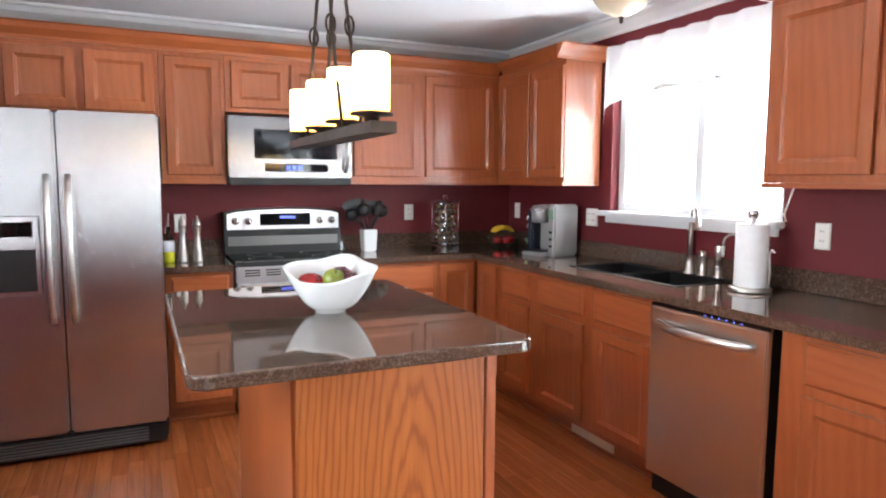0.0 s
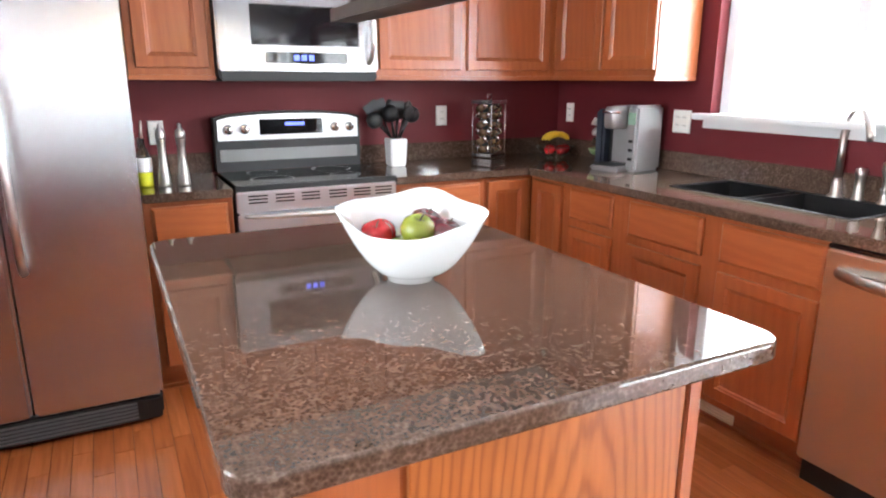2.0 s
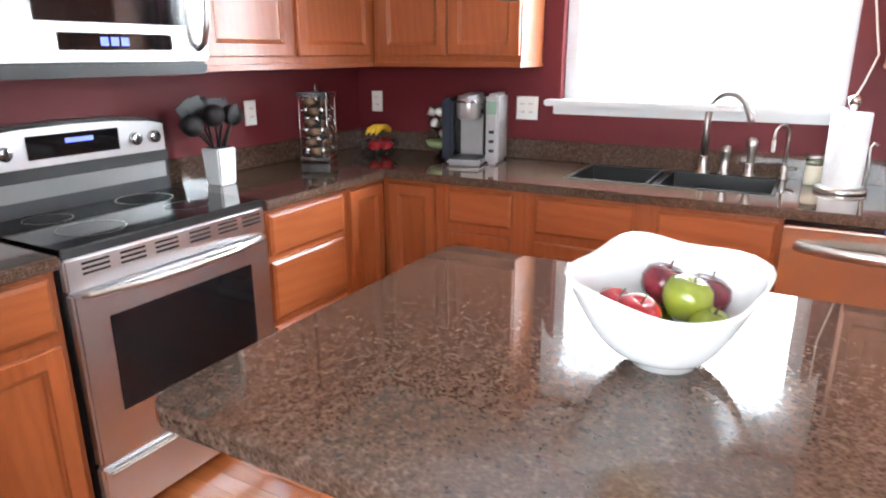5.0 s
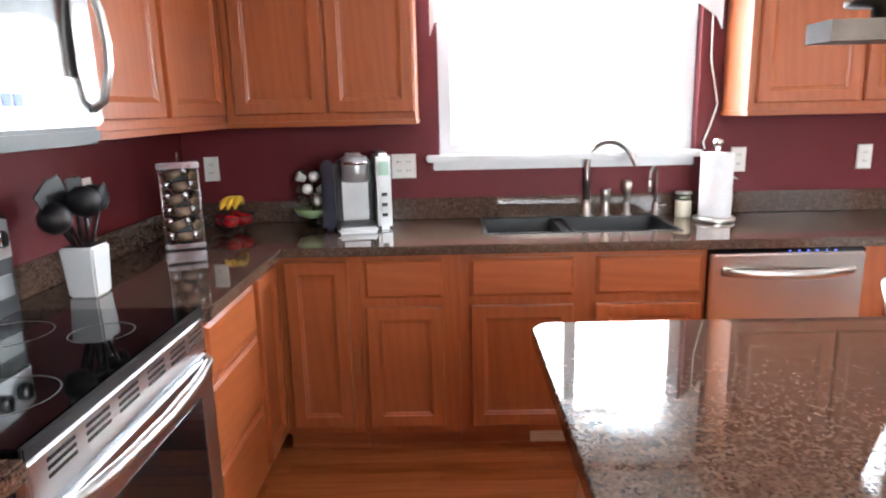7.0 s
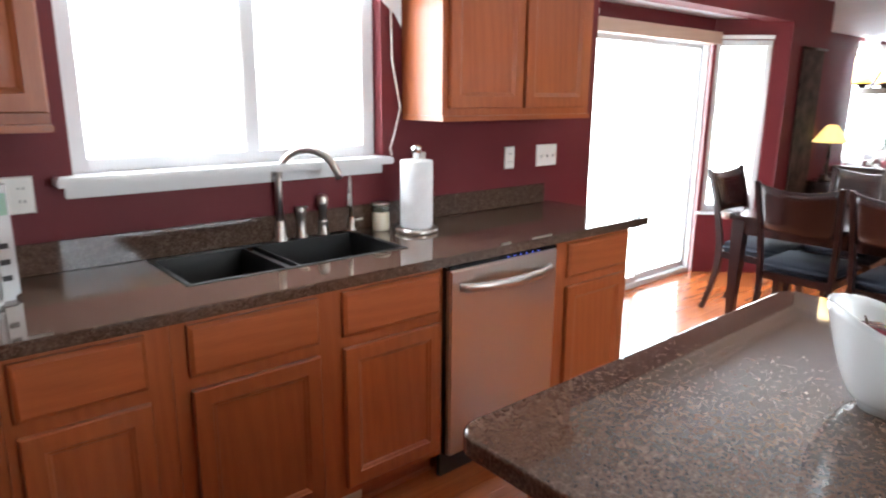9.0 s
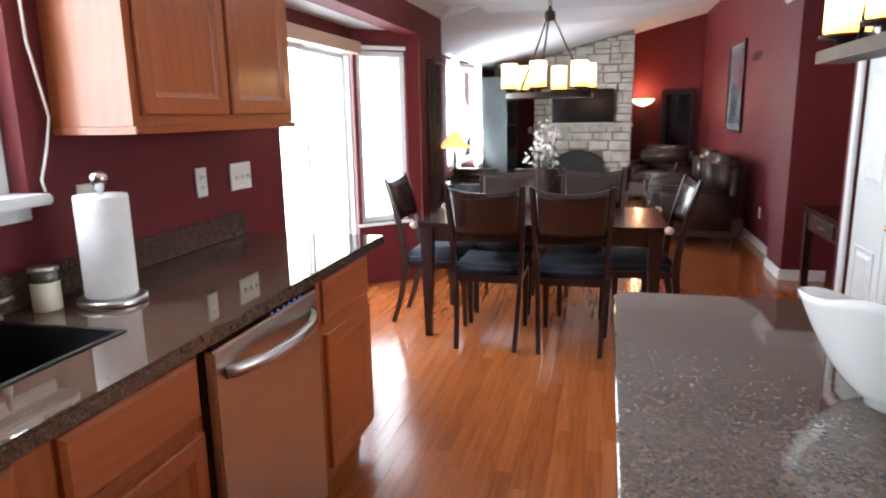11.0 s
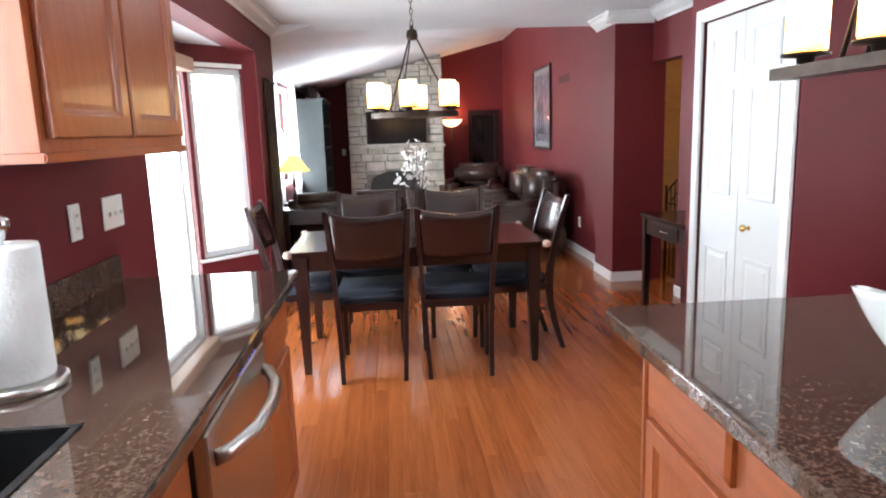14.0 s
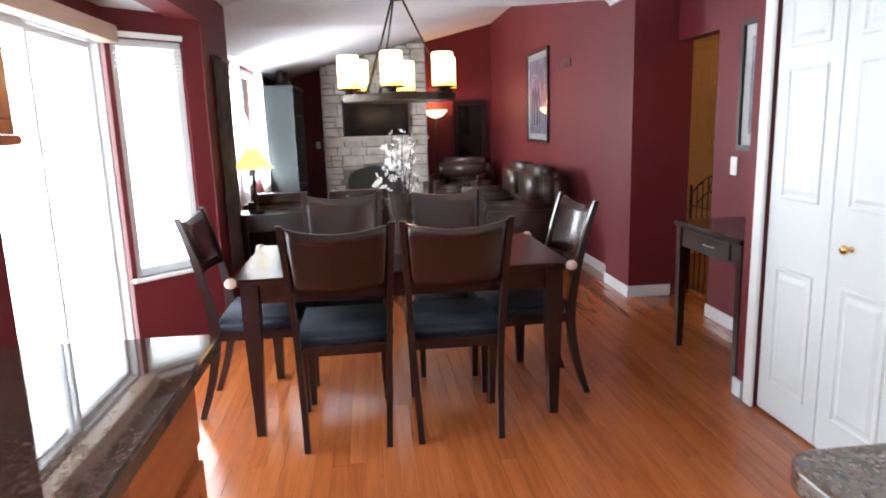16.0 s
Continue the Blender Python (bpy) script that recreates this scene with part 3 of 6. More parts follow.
def cabinet_wall(m, w, z0, z1, doors, depth=0.27, label="honey oak wall cabinet with recessed panel doors", lip=True):
    t = thing("wall_cabinet", m, label, "kitchen cabinet", "kitchen wall cabinets")
    part("carcass", B(0, w, 0, depth, z0, z1, 0.001, 1), oak, t)
    if lip:
        part("light_rail", B(-0.004, w + 0.004, -0.012, depth, z0 - 0.022, z0 - 0.0005, 0.004), oak_x, t)
    for x0, x1, a, b in doors:
        part("door", stepped(bmesh.new(), x1 - x0, b - a, DOOR), oak, t, m=Matrix.Translation((x0, -0.001, a)))
    return t


def facing_west(x, y):
    return pose(x, y, 0, 0, 0, -90)


def facing_east(x, y):
    return pose(x, y, 0, 0, 0, 90)


DT, DB, DR0, DR1 = 0.655, 0.135, 0.695, 0.85
# east run, from the corner to the end
cabinet_base(facing_west(2.31, 4.629), 0.334, [("door", 0.04, 0.29, DB, DR1)], label="honey oak corner base cabinet with a tall door")
cabinet_base(facing_west(2.31, 4.294), 0.40, [("drawer", 0.025, 0.335, DR0, DR1), ("door", 0.025, 0.335, DB, DT)])
cabinet_base(facing_west(2.31, 3.893), 0.98, [("drawer", 0.045, 0.455, DR0, DR1), ("door", 0.045, 0.455, DB, DT), ("drawer", 0.545, 0.96, DR0, DR1), ("door", 0.545, 0.96, DB, DT)], hollow=True, label="wide honey oak sink cabinet with two false drawers and two doors")
cabinet_base(facing_west(2.31, 2.302), 0.565, [("drawer", 0.10, 0.53, DR0, DR1), ("door", 0.10, 0.53, DB, DT)], label="honey oak base cabinet at the end of the counter")
# north run
cabinet_base(pose(1.495, 4.63, 0), 0.51, [("drawer", 0.03, 0.48, DR0 - 0.01, DR1), ("drawer", 0.03, 0.48, 0.42, 0.66), ("drawer", 0.03, 0.48, DB, 0.39)], depth=0.545, label="honey oak cabinet with a stack of three drawers beside the range")
cabinet_base(pose(2.007, 4.63, 0), 0.30, [("door", 0.015, 0.272, DB, DR1)], depth=0.545, label="honey oak corner cabinet door")
cabinet_base(pose(0.352, 4.63, 0), 0.363, [("drawer", 0.03, 0.34, DR0, DR1), ("door", 0.03, 0.34, DB, DT)], depth=0.545, label="narrow honey oak base cabinet between fridge and range")
# wall cabinets
U0, U1 = 1.392, 2.13
cabinet_wall(facing_west(2.60, 4.86), 0.80, U0, U1, [(0.04, 0.42, U0 + 0.03, 2.10), (0.435, 0.795, U0 + 0.03, 2.10)], label="honey oak wall cabinet between the corner and the sink window")
cabinet_wall(facing_west(2.615, 2.665), 0.95, U0, U1, [(0.03, 0.455, U0 + 0.03, 2.10), (0.475, 0.905, U0 + 0.03, 2.10)], label="honey oak wall cabinet beyond the sink window")
cabinet_wall(pose(1.485, 4.87, 0), 1.413, U0, U1, [(0.03, 0.50, U0 + 0.03, 2.10), (0.54, 1.075, U0 + 0.03, 2.10)], label="long honey oak wall cabinet running into the corner")
cabinet_wall(pose(0.725, 4.87, 0), 0.758, 1.80, U1, [(0.035, 0.375, 1.825, 2.10), (0.39, 0.735, 1.825, 2.10)], label="short honey oak cabinet above the microwave", lip=False)
cabinet_wall(pose(0.365, 4.87, 0), 0.358, U0, U1, [(0.03, 0.335, U0 + 0.03, 2.10)], label="narrow tall honey oak wall cabinet beside the microwave")
cabinet_wall(pose(-0.60, 4.87, 0), 0.963, 1.755, U1, [(0.03, 0.19, 1.775, 2.10), (0.22, 0.55, 1.775, 2.10), (0.59, 0.94, 1.775, 2.10)], label="honey oak cabinet above the refrigerator", lip=False)
for nm, p, q, s in (("cabinet_crown_north", (-0.6, 4.87), (2.59, 4.87), (0, -1)), ("cabinet_crown_east", (2.60, 4.80), (2.60, 4.06), (-1, 0)), ("cabinet_crown_end", (2.53, 4.06), (2.89, 4.06), (0, -1)),
                    ("cabinet_crown_far", (2.615, 2.665), (2.615, 1.715), (-1, 0)), ("cabinet_crown_far_end", (2.545, 2.665), (2.89, 2.665), (0, 1))):
    tagged(crown(nm, p, q, s, h=0.085, d=0.07, top=2.215, material=oak_x), "honey oak crown moulding along the cabinet tops", kind="structure")
bm = bmesh.new()
box(bm, -0.6, 2.58, 4.875, 5.17, 2.131, 2.14)
box(bm, 2.60, 2.89, 4.05, 4.87, 2.131, 2.14)
structure("cabinet_tops", bm, oak_x)


def rounded(x0, x1, y0, y1, r, corners="nesw", steps=6):
    pts = []
    for (cx, cy, a0), name in (((x1 - r, y1 - r, 0), "n"), ((x0 + r, y1 - r, 90), "w"), ((x0 + r, y0 + r, 180), "s"), ((x1 - r, y0 + r, 270), "e")):
        if name in corners:
            pts += [(cx + r * math.cos(radians(a0 + 90 * k / steps)), cy + r * math.sin(radians(a0 + 90 * k / steps))) for k in range(steps + 1)]
        else:
            sx, sy = (1 if a0 in (0, 270) else -1), (1 if a0 in (0, 90) else -1)
            pts.append((cx + r * sx, cy + r * sy))
    return pts


def edge_bevel(ob, width=0.008):
    md = ob.modifiers.new("edge", "BEVEL")
    md.width, md.segments, md.limit_method, md.angle_limit = width, 3, "ANGLE", radians(50)
    return ob


# counters
S = (2.46, 2.85, 2.965, 3.78)
bm = bmesh.new()
box(bm, 2.26, 2.888, 1.66, S[2], 0.876, 0.914)
box(bm, 2.26, S[0], S[2], S[3], 0.876, 0.914)
box(bm, S[1], 2.888, S[2], S[3], 0.876, 0.914)
box(bm, 2.26, 2.888, S[3], 5.188, 0.876, 0.914)
box(bm, 1.487, 2.26, 4.585, 5.188, 0.876, 0.914)
bmesh.ops.remove_doubles(bm, verts=bm.verts, dist=1e-4)
cnt = thing("worktop", pose(0, 0, 0), "dark brown speckled worktop in an L round the corner", "countertop")
part("slab", bm, counter_mat, cnt)
bm = bmesh.new()
box(bm, 2.255, 2.262, 1.66, 4.58, 0.877, 0.911, 0.003)
box(bm, 1.487, 2.254, 4.58, 4.587, 0.877, 0.911, 0.003)
part("front_edge", bm, counter_mat, cnt)
bm = bmesh.new()
box(bm, 2.869, 2.888, 1.72, 5.168, 0.915, 1.015, 0.003)
box(bm, 1.487, 2.888, 5.169, 5.188, 0.915, 1.015, 0.003)
part("upstand", bm, counter_mat, cnt, "low speckled upstand along the wall")
ob = solid("worktop", B(0.352, 0.715, 4.585, 5.188, 0.876, 0.914, 0.005), counter_mat, "short piece of brown speckled worktop between refrigerator and range", "countertop")
solid("upstand", B(0.352, 0.715, 5.169, 5.188, 0.915, 1.015, 0.003), counter_mat, "low brown speckled upstand on the short worktop", "upstand")

# island
isl = thing("kitchen_island", pose(0, 0, 0), "honey oak kitchen island with an overhanging brown speckled top", "kitchen island")
ob = part("island_top", prism(bmesh.new(), rounded(0.322, 1.325, 2.385, 3.728, 0.055), 0.874, 0.914), counter_mat, isl, "glossy brown speckled top with rounded corners")
edge_bevel(ob, 0.007)
part("carcass", B(0.615, 1.235, 2.52, 3.62, 0.10, 0.873), oak, isl)
part("toe_kick", B(0.64, 1.17, 2.54, 3.60, 0.0, 0.0995), oak_x, isl)
part("end_panel", stepped(bmesh.new(), 0.598, 0.866, [(0, 0), (0, -0.012), (0.002, -0.014)]), oak_panel, isl, "oak end panel with bold cathedral grain", Matrix.Translation((0.608, 2.5195, 0.006)))
part("corner_post", B(1.209, 1.245, 2.50, 2.5195, 0.006, 0.872, 0.003), oak, isl)
part("side_panel", B(0.598, 0.6145, 2.52, 3.62, 0.006, 0.872, 0.002), oak, isl)
for y0, y1 in ((2.555, 2.965), (3.02, 3.58)):
    for kind, z0, z1 in (("drawer", DR0, DR1), ("door", DB, DT)):
        part("door" if kind == "door" else "drawer_front", stepped(bmesh.new(), y1 - y0, z1 - z0, DOOR if kind == "door" else DRAWER), oak if kind == "door" else oak_x, isl, m=pose(1.236, y0, z0, 0, 0, 90))

# sink
snk = thing("sink", pose(0, 0, 0), "black double bowl sink let into the worktop", "sink")
x0, x1, y0, y1 = S
bm = bmesh.new()
part("rim", bmesh.new() and (lambda b: (box(b, x0 - 0.004, x0 + 0.012, y0 - 0.004, y1 + 0.004, 0.9145, 0.9175, 0.001), box(b, x1 - 0.03, x1 + 0.004, y0 - 0.004, y1 + 0.004, 0.9145, 0.9175, 0.001), box(b, x0 + 0.012, x1 - 0.03, y0 - 0.004, y0 + 0.012, 0.9145, 0.9175, 0.001), box(b, x0 + 0.012, x1 - 0.03, y1 - 0.012, y1 + 0.004, 0.9145, 0.9175, 0.001), b)[-1])(bmesh.new()), black_plastic, snk)
part("divider", B(x0 + 0.012, x1 - 0.03, 3.405, 3.44, 0.80, 0.905, 0.01), black_plastic, snk)
for a, b in ((y0 + 0.002, 3.404), (3.441, y1 - 0.002)):
    bm = bmesh.new()
    w = 0.73
    rings = [[bm.verts.new((x, y, z)) for x, y in ((x0 + i, a + i), (x1 - i, a + i), (x1 - i, b - i), (x0 + i, b - i))] for i, z in ((0.002, w - 0.01), (0.002, 0.913), (0.01, 0.913), (0.018, w + 0.02), (0.035, w))]
    for p, q in zip(rings, rings[1:]):
        for k in range(4):
            bm.faces.new((p[k], p[(k + 1) % 4], q[(k + 1) % 4], q[k]))
    bm.faces.new(rings[0][::-1]), bm.faces.new(rings[-1])
    part("basin", bm, black_plastic, snk)
    part("drain", lathe(bmesh.new(), [(0.04, w + 0.0005), (0.042, w + 0.004), (0.03, w + 0.005), (0.0, w + 0.002)], 20, ((x0 + x1) / 2, (a + b) / 2)), chrome, snk)

fau = thing("faucet", pose(2.86, 3.28, 0.914), "tall brushed nickel gooseneck faucet behind the sink", "faucet")
part("base", lathe(bmesh.new(), [(0.032, 0), (0.032, 0.006), (0.022, 0.014), (0.02, 0.06), (0.016, 0.08)], 20), nickel, fau)
arc = [(0, 0, 0.07), (0, 0, 0.2)] + [(-0.07 + 0.07 * math.cos(a), -0.09 + 0.09 * math.cos(a), 0.24 + 0.115 * math.sin(a)) for a in [math.pi * k / 10 for k in range(0, 9)]]
part("spout", tube(bmesh.new(), arc + [(-0.142, -0.183, 0.265), (-0.144, -0.185, 0.245)], [0.014] * (len(arc)) + [0.015, 0.012], 12), nickel, fau)
hnd = thing("mixer_tap", pose(2.86, 3.19, 0.914), "short brushed nickel mixer tap beside the faucet", "tap")
part("body", lathe(bmesh.new(), [(0.026, 0), (0.026, 0.005), (0.018, 0.015), (0.017, 0.09), (0.021, 0.1), (0.02, 0.125), (0.0, 0.13)], 18), nickel, hnd)
part("lever", tube(bmesh.new(), [(0, 0, 0.12), (-0.03, -0.012, 0.128)], 0.006), nickel, hnd)
spr = thing("side_sprayer", pose(2.86, 3.09, 0.914), "brushed nickel side sprayer in its holder", "sprayer")
part("holder", lathe(bmesh.new(), [(0.026, 0), (0.026, 0.005), (0.017, 0.015), (0.016, 0.05), (0.02, 0.06), (0.0, 0.062)], 18), nickel, spr)
part("head", lathe(bmesh.new(), [(0.012, 0.055), (0.014, 0.1), (0.022, 0.125), (0.023, 0.155), (0.012, 0.168), (0.0, 0.168)], 18), nickel, spr)
flt = thing("filter_tap", pose(2.86, 2.955, 0.914), "slim chrome water filter tap with a white tip", "tap")
part("body", lathe(bmesh.new(), [(0.02, 0), (0.02, 0.005), (0.013, 0.012), (0.014, 0.05), (0.009, 0.06), (0.0, 0.06)], 16), nickel, flt)
part("spout", tube(bmesh.new(), [(0, 0, 0.05), (0, 0, 0.18)] + [(-0.035 + 0.035 * math.cos(a), 0.025 - 0.025 * math.cos(a), 0.19 + 0.04 * math.sin(a)) for a in [math.pi * k / 6 for k in range(7)]] + [(-0.07, 0.05, 0.17)], 0.0055, 8), nickel, flt)
part("tip", tube(bmesh.new(), [(-0.07, 0.05, 0.172), (-0.07, 0.05, 0.12)], 0.008), plastic_white, flt)
part("lever", tube(bmesh.new(), [(0, 0, 0.04), (-0.02, -0.045, 0.05)], 0.006), nickel, flt)
cj = thing("candle_jar", pose(2.80, 2.845, 0.914), "small glass jar with a cream candle in it", "candle")
part("jar", lathe(bmesh.new(), [(0.036, 0.0785), (0.036, 0.105), (0.033, 0.105), (0.033, 0.0785)], 20), glass("jar_glass", (0.9, 0.95, 0.9)), cj)
part("wax", lathe(bmesh.new(), [(0.034, 0.0), (0.036, 0.004), (0.036, 0.078), (0.0, 0.0775)], 20), mat("cream_wax", (0.75, 0.7, 0.55), 0.5), cj)
part("lid_band", lathe(bmesh.new(), [(0.037, 0.106), (0.037, 0.116), (0.0, 0.117)], 20), nickel, cj)

tow = thing("paper_towel_holder", pose(2.675, 2.75, 0.914), "steel paper towel stand with a nearly full white roll", "paper towel holder")
part("base", lathe(bmesh.new(), [(0.088, 0.0), (0.09, 0.004), (0.09, 0.016), (0.082, 0.021), (0.0, 0.022)], 32), nickel, tow)
part("roll", lathe(bmesh.new(), [(0.02, 0.023), (0.066, 0.023), (0.068, 0.03), (0.068, 0.293), (0.066, 0.3), (0.02, 0.3)], 36), paper, tow)
part("loose_sheet", prism(bmesh.new(), [(0.0672, -0.012), (0.0702, -0.012), (0.068, 0.022), (0.065, 0.022)], 0.028, 0.297), paper, tow)
part("post", lathe(bmesh.new(), [(0.008, 0.022), (0.008, 0.31), (0.012, 0.312), (0.012, 0.318), (0.021, 0.335), (0.022, 0.352), (0.012, 0.362), (0.0, 0.363)], 20), chrome, tow)
part("tension_arm", tube(bmesh.new(), [(0.02, -0.078, 0.02), (0.02, -0.082, 0.10), (0.02, -0.075, 0.17), (0.02, -0.086, 0.19), (0.02, -0.1, 0.18)], 0.005), nickel, tow)


# ---- appliances ----
fr = thing("refrigerator", pose(-0.575, 4.35, 0), "large stainless side-by-side refrigerator with a water dispenser", "refrigerator")
W = 0.915
part("body", B(0.002, W - 0.002, 0.075, 0.80, 0.03, 1.72, 0.004), mottled("dark_grey_enamel", (0.03, 0.03, 0.032), 0.4), fr)
bm = bmesh.new()
box(bm, 0.01, W - 0.01, 0.03, 0.073, 0.02, 0.12, 0.006)
part("kick_grille", bm, black_plastic, fr)
grey_plastic = mat("grey_plastic", (0.09, 0.09, 0.09), 0.5)
for k in range(5):
    part("grille_slat", B(0.05, W - 0.1, 0.022, 0.03, 0.035 + k * 0.016, 0.043 + k * 0.016), grey_plastic, fr)
part("hinge_foot", B(W - 0.075, W - 0.005, 0.0, 0.03, 0.05, 0.13, 0.01), black_plastic, fr)
SE = 0.463
fr_steel = steel("fridge_steel", (0.52, 0.53, 0.545), 0.26)
for nm, a, b in (("freezer_door", 0.0, SE - 0.003), ("fridge_door", SE + 0.003, W)):
    part(nm, B(a, b, 0.0, 0.07, 0.135, 1.72, 0.012, 4), fr_steel, fr, "brushed stainless door")
for a in (SE - 0.045, SE + 0.045):
    part("handle", tube(bmesh.new(), [(a, -0.001, 0.70), (a, -0.04, 0.74), (a, -0.058, 0.9), (a, -0.064, 1.06), (a, -0.058, 1.22), (a, -0.04, 1.37), (a, -0.001, 1.41)], 0.0145, 12), nickel, fr, "long curved steel handle")
dsp = part("dispenser", B(0.10, 0.38, -0.008, -0.0005, 0.84, 1.22, 0.004), stainless, fr, "steel framed ice and water dispenser")
part("display", B(0.13, 0.35, -0.0105, -0.0085, 1.12, 1.19), black_glass, dsp)
part("recess", B(0.12, 0.36, -0.0105, -0.0085, 0.86, 1.06, 0.002), black_plastic, dsp)

range_steel = steel("range_steel", (0.72, 0.73, 0.75), 0.32)
rg = thing("range", pose(0.728, 4.60, 0), "stainless electric range with a black glass cooktop", "range")
part("body", B(0.002, 0.758, 0.03, 0.58, 0.02, 0.895), black_plastic, rg)
part("cooktop", B(0.0, 0.76, 0.01, 0.50, 0.896, 0.92, 0.004), mat("cooktop_glass", (0.004, 0.004, 0.004), 0.05, spec=0.3), rg, "black glass cooktop")
part("cooktop_trim", B(-0.002, 0.762, 0.0, 0.0095, 0.893, 0.922, 0.003), black_plastic, rg)
part("control_rail", B(0.0, 0.76, 0.0, 0.029, 0.795, 0.892, 0.006), range_steel, rg)
for g0 in (0.05, 0.17, 0.29, 0.42, 0.54, 0.65):
    for k in range(3):
        # dark strips on the rail paint the shade inside its vent openings
        part("vent_slot", B(g0, g0 + 0.085, -0.001, 0.0, 0.838 + k * 0.015, 0.845 + k * 0.015), dark_gap, rg)
part("oven_door", B(0.003, 0.757, -0.012, 0.029, 0.238, 0.792, 0.008), range_steel, rg, "stainless oven door")
part("oven_window", B(0.10, 0.66, -0.015, -0.0125, 0.39, 0.70, 0.001), black_glass, rg)
part("oven_handle", tube(bmesh.new(), [(0.03, -0.010, 0.785), (0.06, -0.028, 0.785), (0.2, -0.046, 0.782), (0.38, -0.052, 0.78), (0.56, -0.046, 0.782), (0.70, -0.028, 0.785), (0.73, -0.010, 0.785)], [0.010, 0.012, 0.015, 0.017, 0.015, 0.012, 0.010], 12, 0.9), nickel, rg)
part("drawer", B(0.003, 0.757, -0.008, 0.029, 0.035, 0.232, 0.008), range_steel, rg, "stainless warming drawer")
part("drawer_handle", B(0.02, 0.74, -0.026, -0.008, 0.200, 0.217, 0.006), nickel, rg)
arch = [(0.0, 0.92), (0.76, 0.92), (0.76, 1.185), (0.70, 1.2), (0.56, 1.212), (0.38, 1.217), (0.20, 1.212), (0.06, 1.2), (0.0, 1.185)]
part("back_guard", prism(bmesh.new(), arch, 0.50, 0.575, "y"), black_plastic, rg)
part("back_steel", prism(bmesh.new(), [(0.015, 1.075), (0.745, 1.075), (0.745, 1.175), (0.69, 1.189), (0.56, 1.2), (0.38, 1.205), (0.20, 1.2), (0.07, 1.189), (0.015, 1.175)], 0.488, 0.4995, "y"), range_steel, rg, "stainless control panel")
part("clock_display", B(0.22, 0.55, 0.484, 0.4875, 1.10, 1.178, 0.001), black_glass, rg)
part("display_digits", B(0.35, 0.45, 0.4825, 0.4838, 1.145, 1.16), display_glow, rg)
part("back_strip", B(0.02, 0.74, 0.492, 0.4995, 0.97, 1.03, 0.002), mat("dark_steel", (0.2, 0.2, 0.2), 0.3, 1.0), rg)
for x in (0.065, 0.145, 0.615, 0.695):
    k = part("knob", lathe(bmesh.new(), [(0.024, 0), (0.023, 0.018), (0.018, 0.02), (0.0, 0.021)], 20), chrome, rg, m=pose(x, 0.4875, 1.13, 90))
    part("knob_grip", B(-0.004, 0.004, -0.018, 0.018, 0.0215, 0.03, 0.002), black_plastic, k)
for x, y, r in ((0.2, 0.17, 0.1), (0.56, 0.17, 0.075), (0.2, 0.40, 0.075), (0.56, 0.40, 0.1)):
    bm = bmesh.new()
    lathe(bm, [(r - 0.003, 0.9203), (r, 0.9206), (r - 0.001, 0.9207)], 40, (x, y))
    bmesh.ops.delete(bm, geom=[f for f in bm.faces if len(f.verts) > 4], context="FACES")
    part("burner_ring", bm, mat("grey_ring", (0.12, 0.12, 0.12), 0.3), rg)

mw = thing("microwave", pose(0.728, 4.80, -0.02), "stainless over-the-range microwave with a dark window", "microwave")
part("body", B(0.001, 0.759, 0.03, 0.38, 1.40, 1.795), black_plastic, mw)
part("door", B(0.0, 0.76, 0.0, 0.029, 1.43, 1.795, 0.008), fridge_steel, mw)
part("window", B(0.15, 0.66, -0.004, -0.0005, 1.545, 1.72, 0.001), black_glass, mw)
part("control_strip", B(0.21, 0.60, -0.004, -0.0005, 1.465, 1.515, 0.001), black_glass, mw)
for k in range(3):
    part("display", B(0.34 + k * 0.035, 0.365 + k * 0.035, -0.0055, -0.0042, 1.478, 1.503), display_glow, mw)
part("handle", tube(bmesh.new(), [(0.71, -0.001, 1.47), (0.712, -0.03, 1.49), (0.718, -0.05, 1.57), (0.72, -0.052, 1.63), (0.718, -0.045, 1.70), (0.71, -0.03, 1.76), (0.71, -0.001, 1.775)], 0.011, 12), nickel, mw)
part("underside", B(0.003, 0.757, 0.008, 0.35, 1.385, 1.429, 0.01), black_plastic, mw)

dw = thing("dishwasher", facing_west(2.262, 2.918), "stainless dishwasher with a curved bar handle", "dishwasher")
part("body", B(0.006, 0.594, 0.03, 0.58, 0.10, 0.868), black_plastic, dw)
part("door", B(0.004, 0.596, 0.0, 0.029, 0.105, 0.855, 0.006), steel("dishwasher_steel", (0.66, 0.62, 0.58), 0.28, (160, 2, 2)), dw, "brushed stainless door")
part("control_edge", B(0.004, 0.596, 0.004, 0.029, 0.856, 0.870, 0.002), black_glass, dw)
for k in range(6):
    part("button_light", B(0.30 + k * 0.035, 0.308 + k * 0.035, 0.0025, 0.0035, 0.860, 0.865), display_glow, dw)
part("handle", tube(bmesh.new(), [(0.05, 0.0, 0.785), (0.07, -0.02, 0.785), (0.17, -0.055, 0.785), (0.3, -0.068, 0.785), (0.43, -0.055, 0.785), (0.53, -0.02, 0.785), (0.55, 0.0, 0.785)], [0.013, 0.014, 0.015, 0.016, 0.015, 0.014, 0.013], 12, 1.3), nickel, dw)
part("badge", B(0.27, 0.33, -0.002, -0.0003, 0.17, 0.18), nickel, dw)
part("toe_panel", B(0.0, 0.6, 0.05, 0.07, 0.0, 0.098), black_plastic, dw)

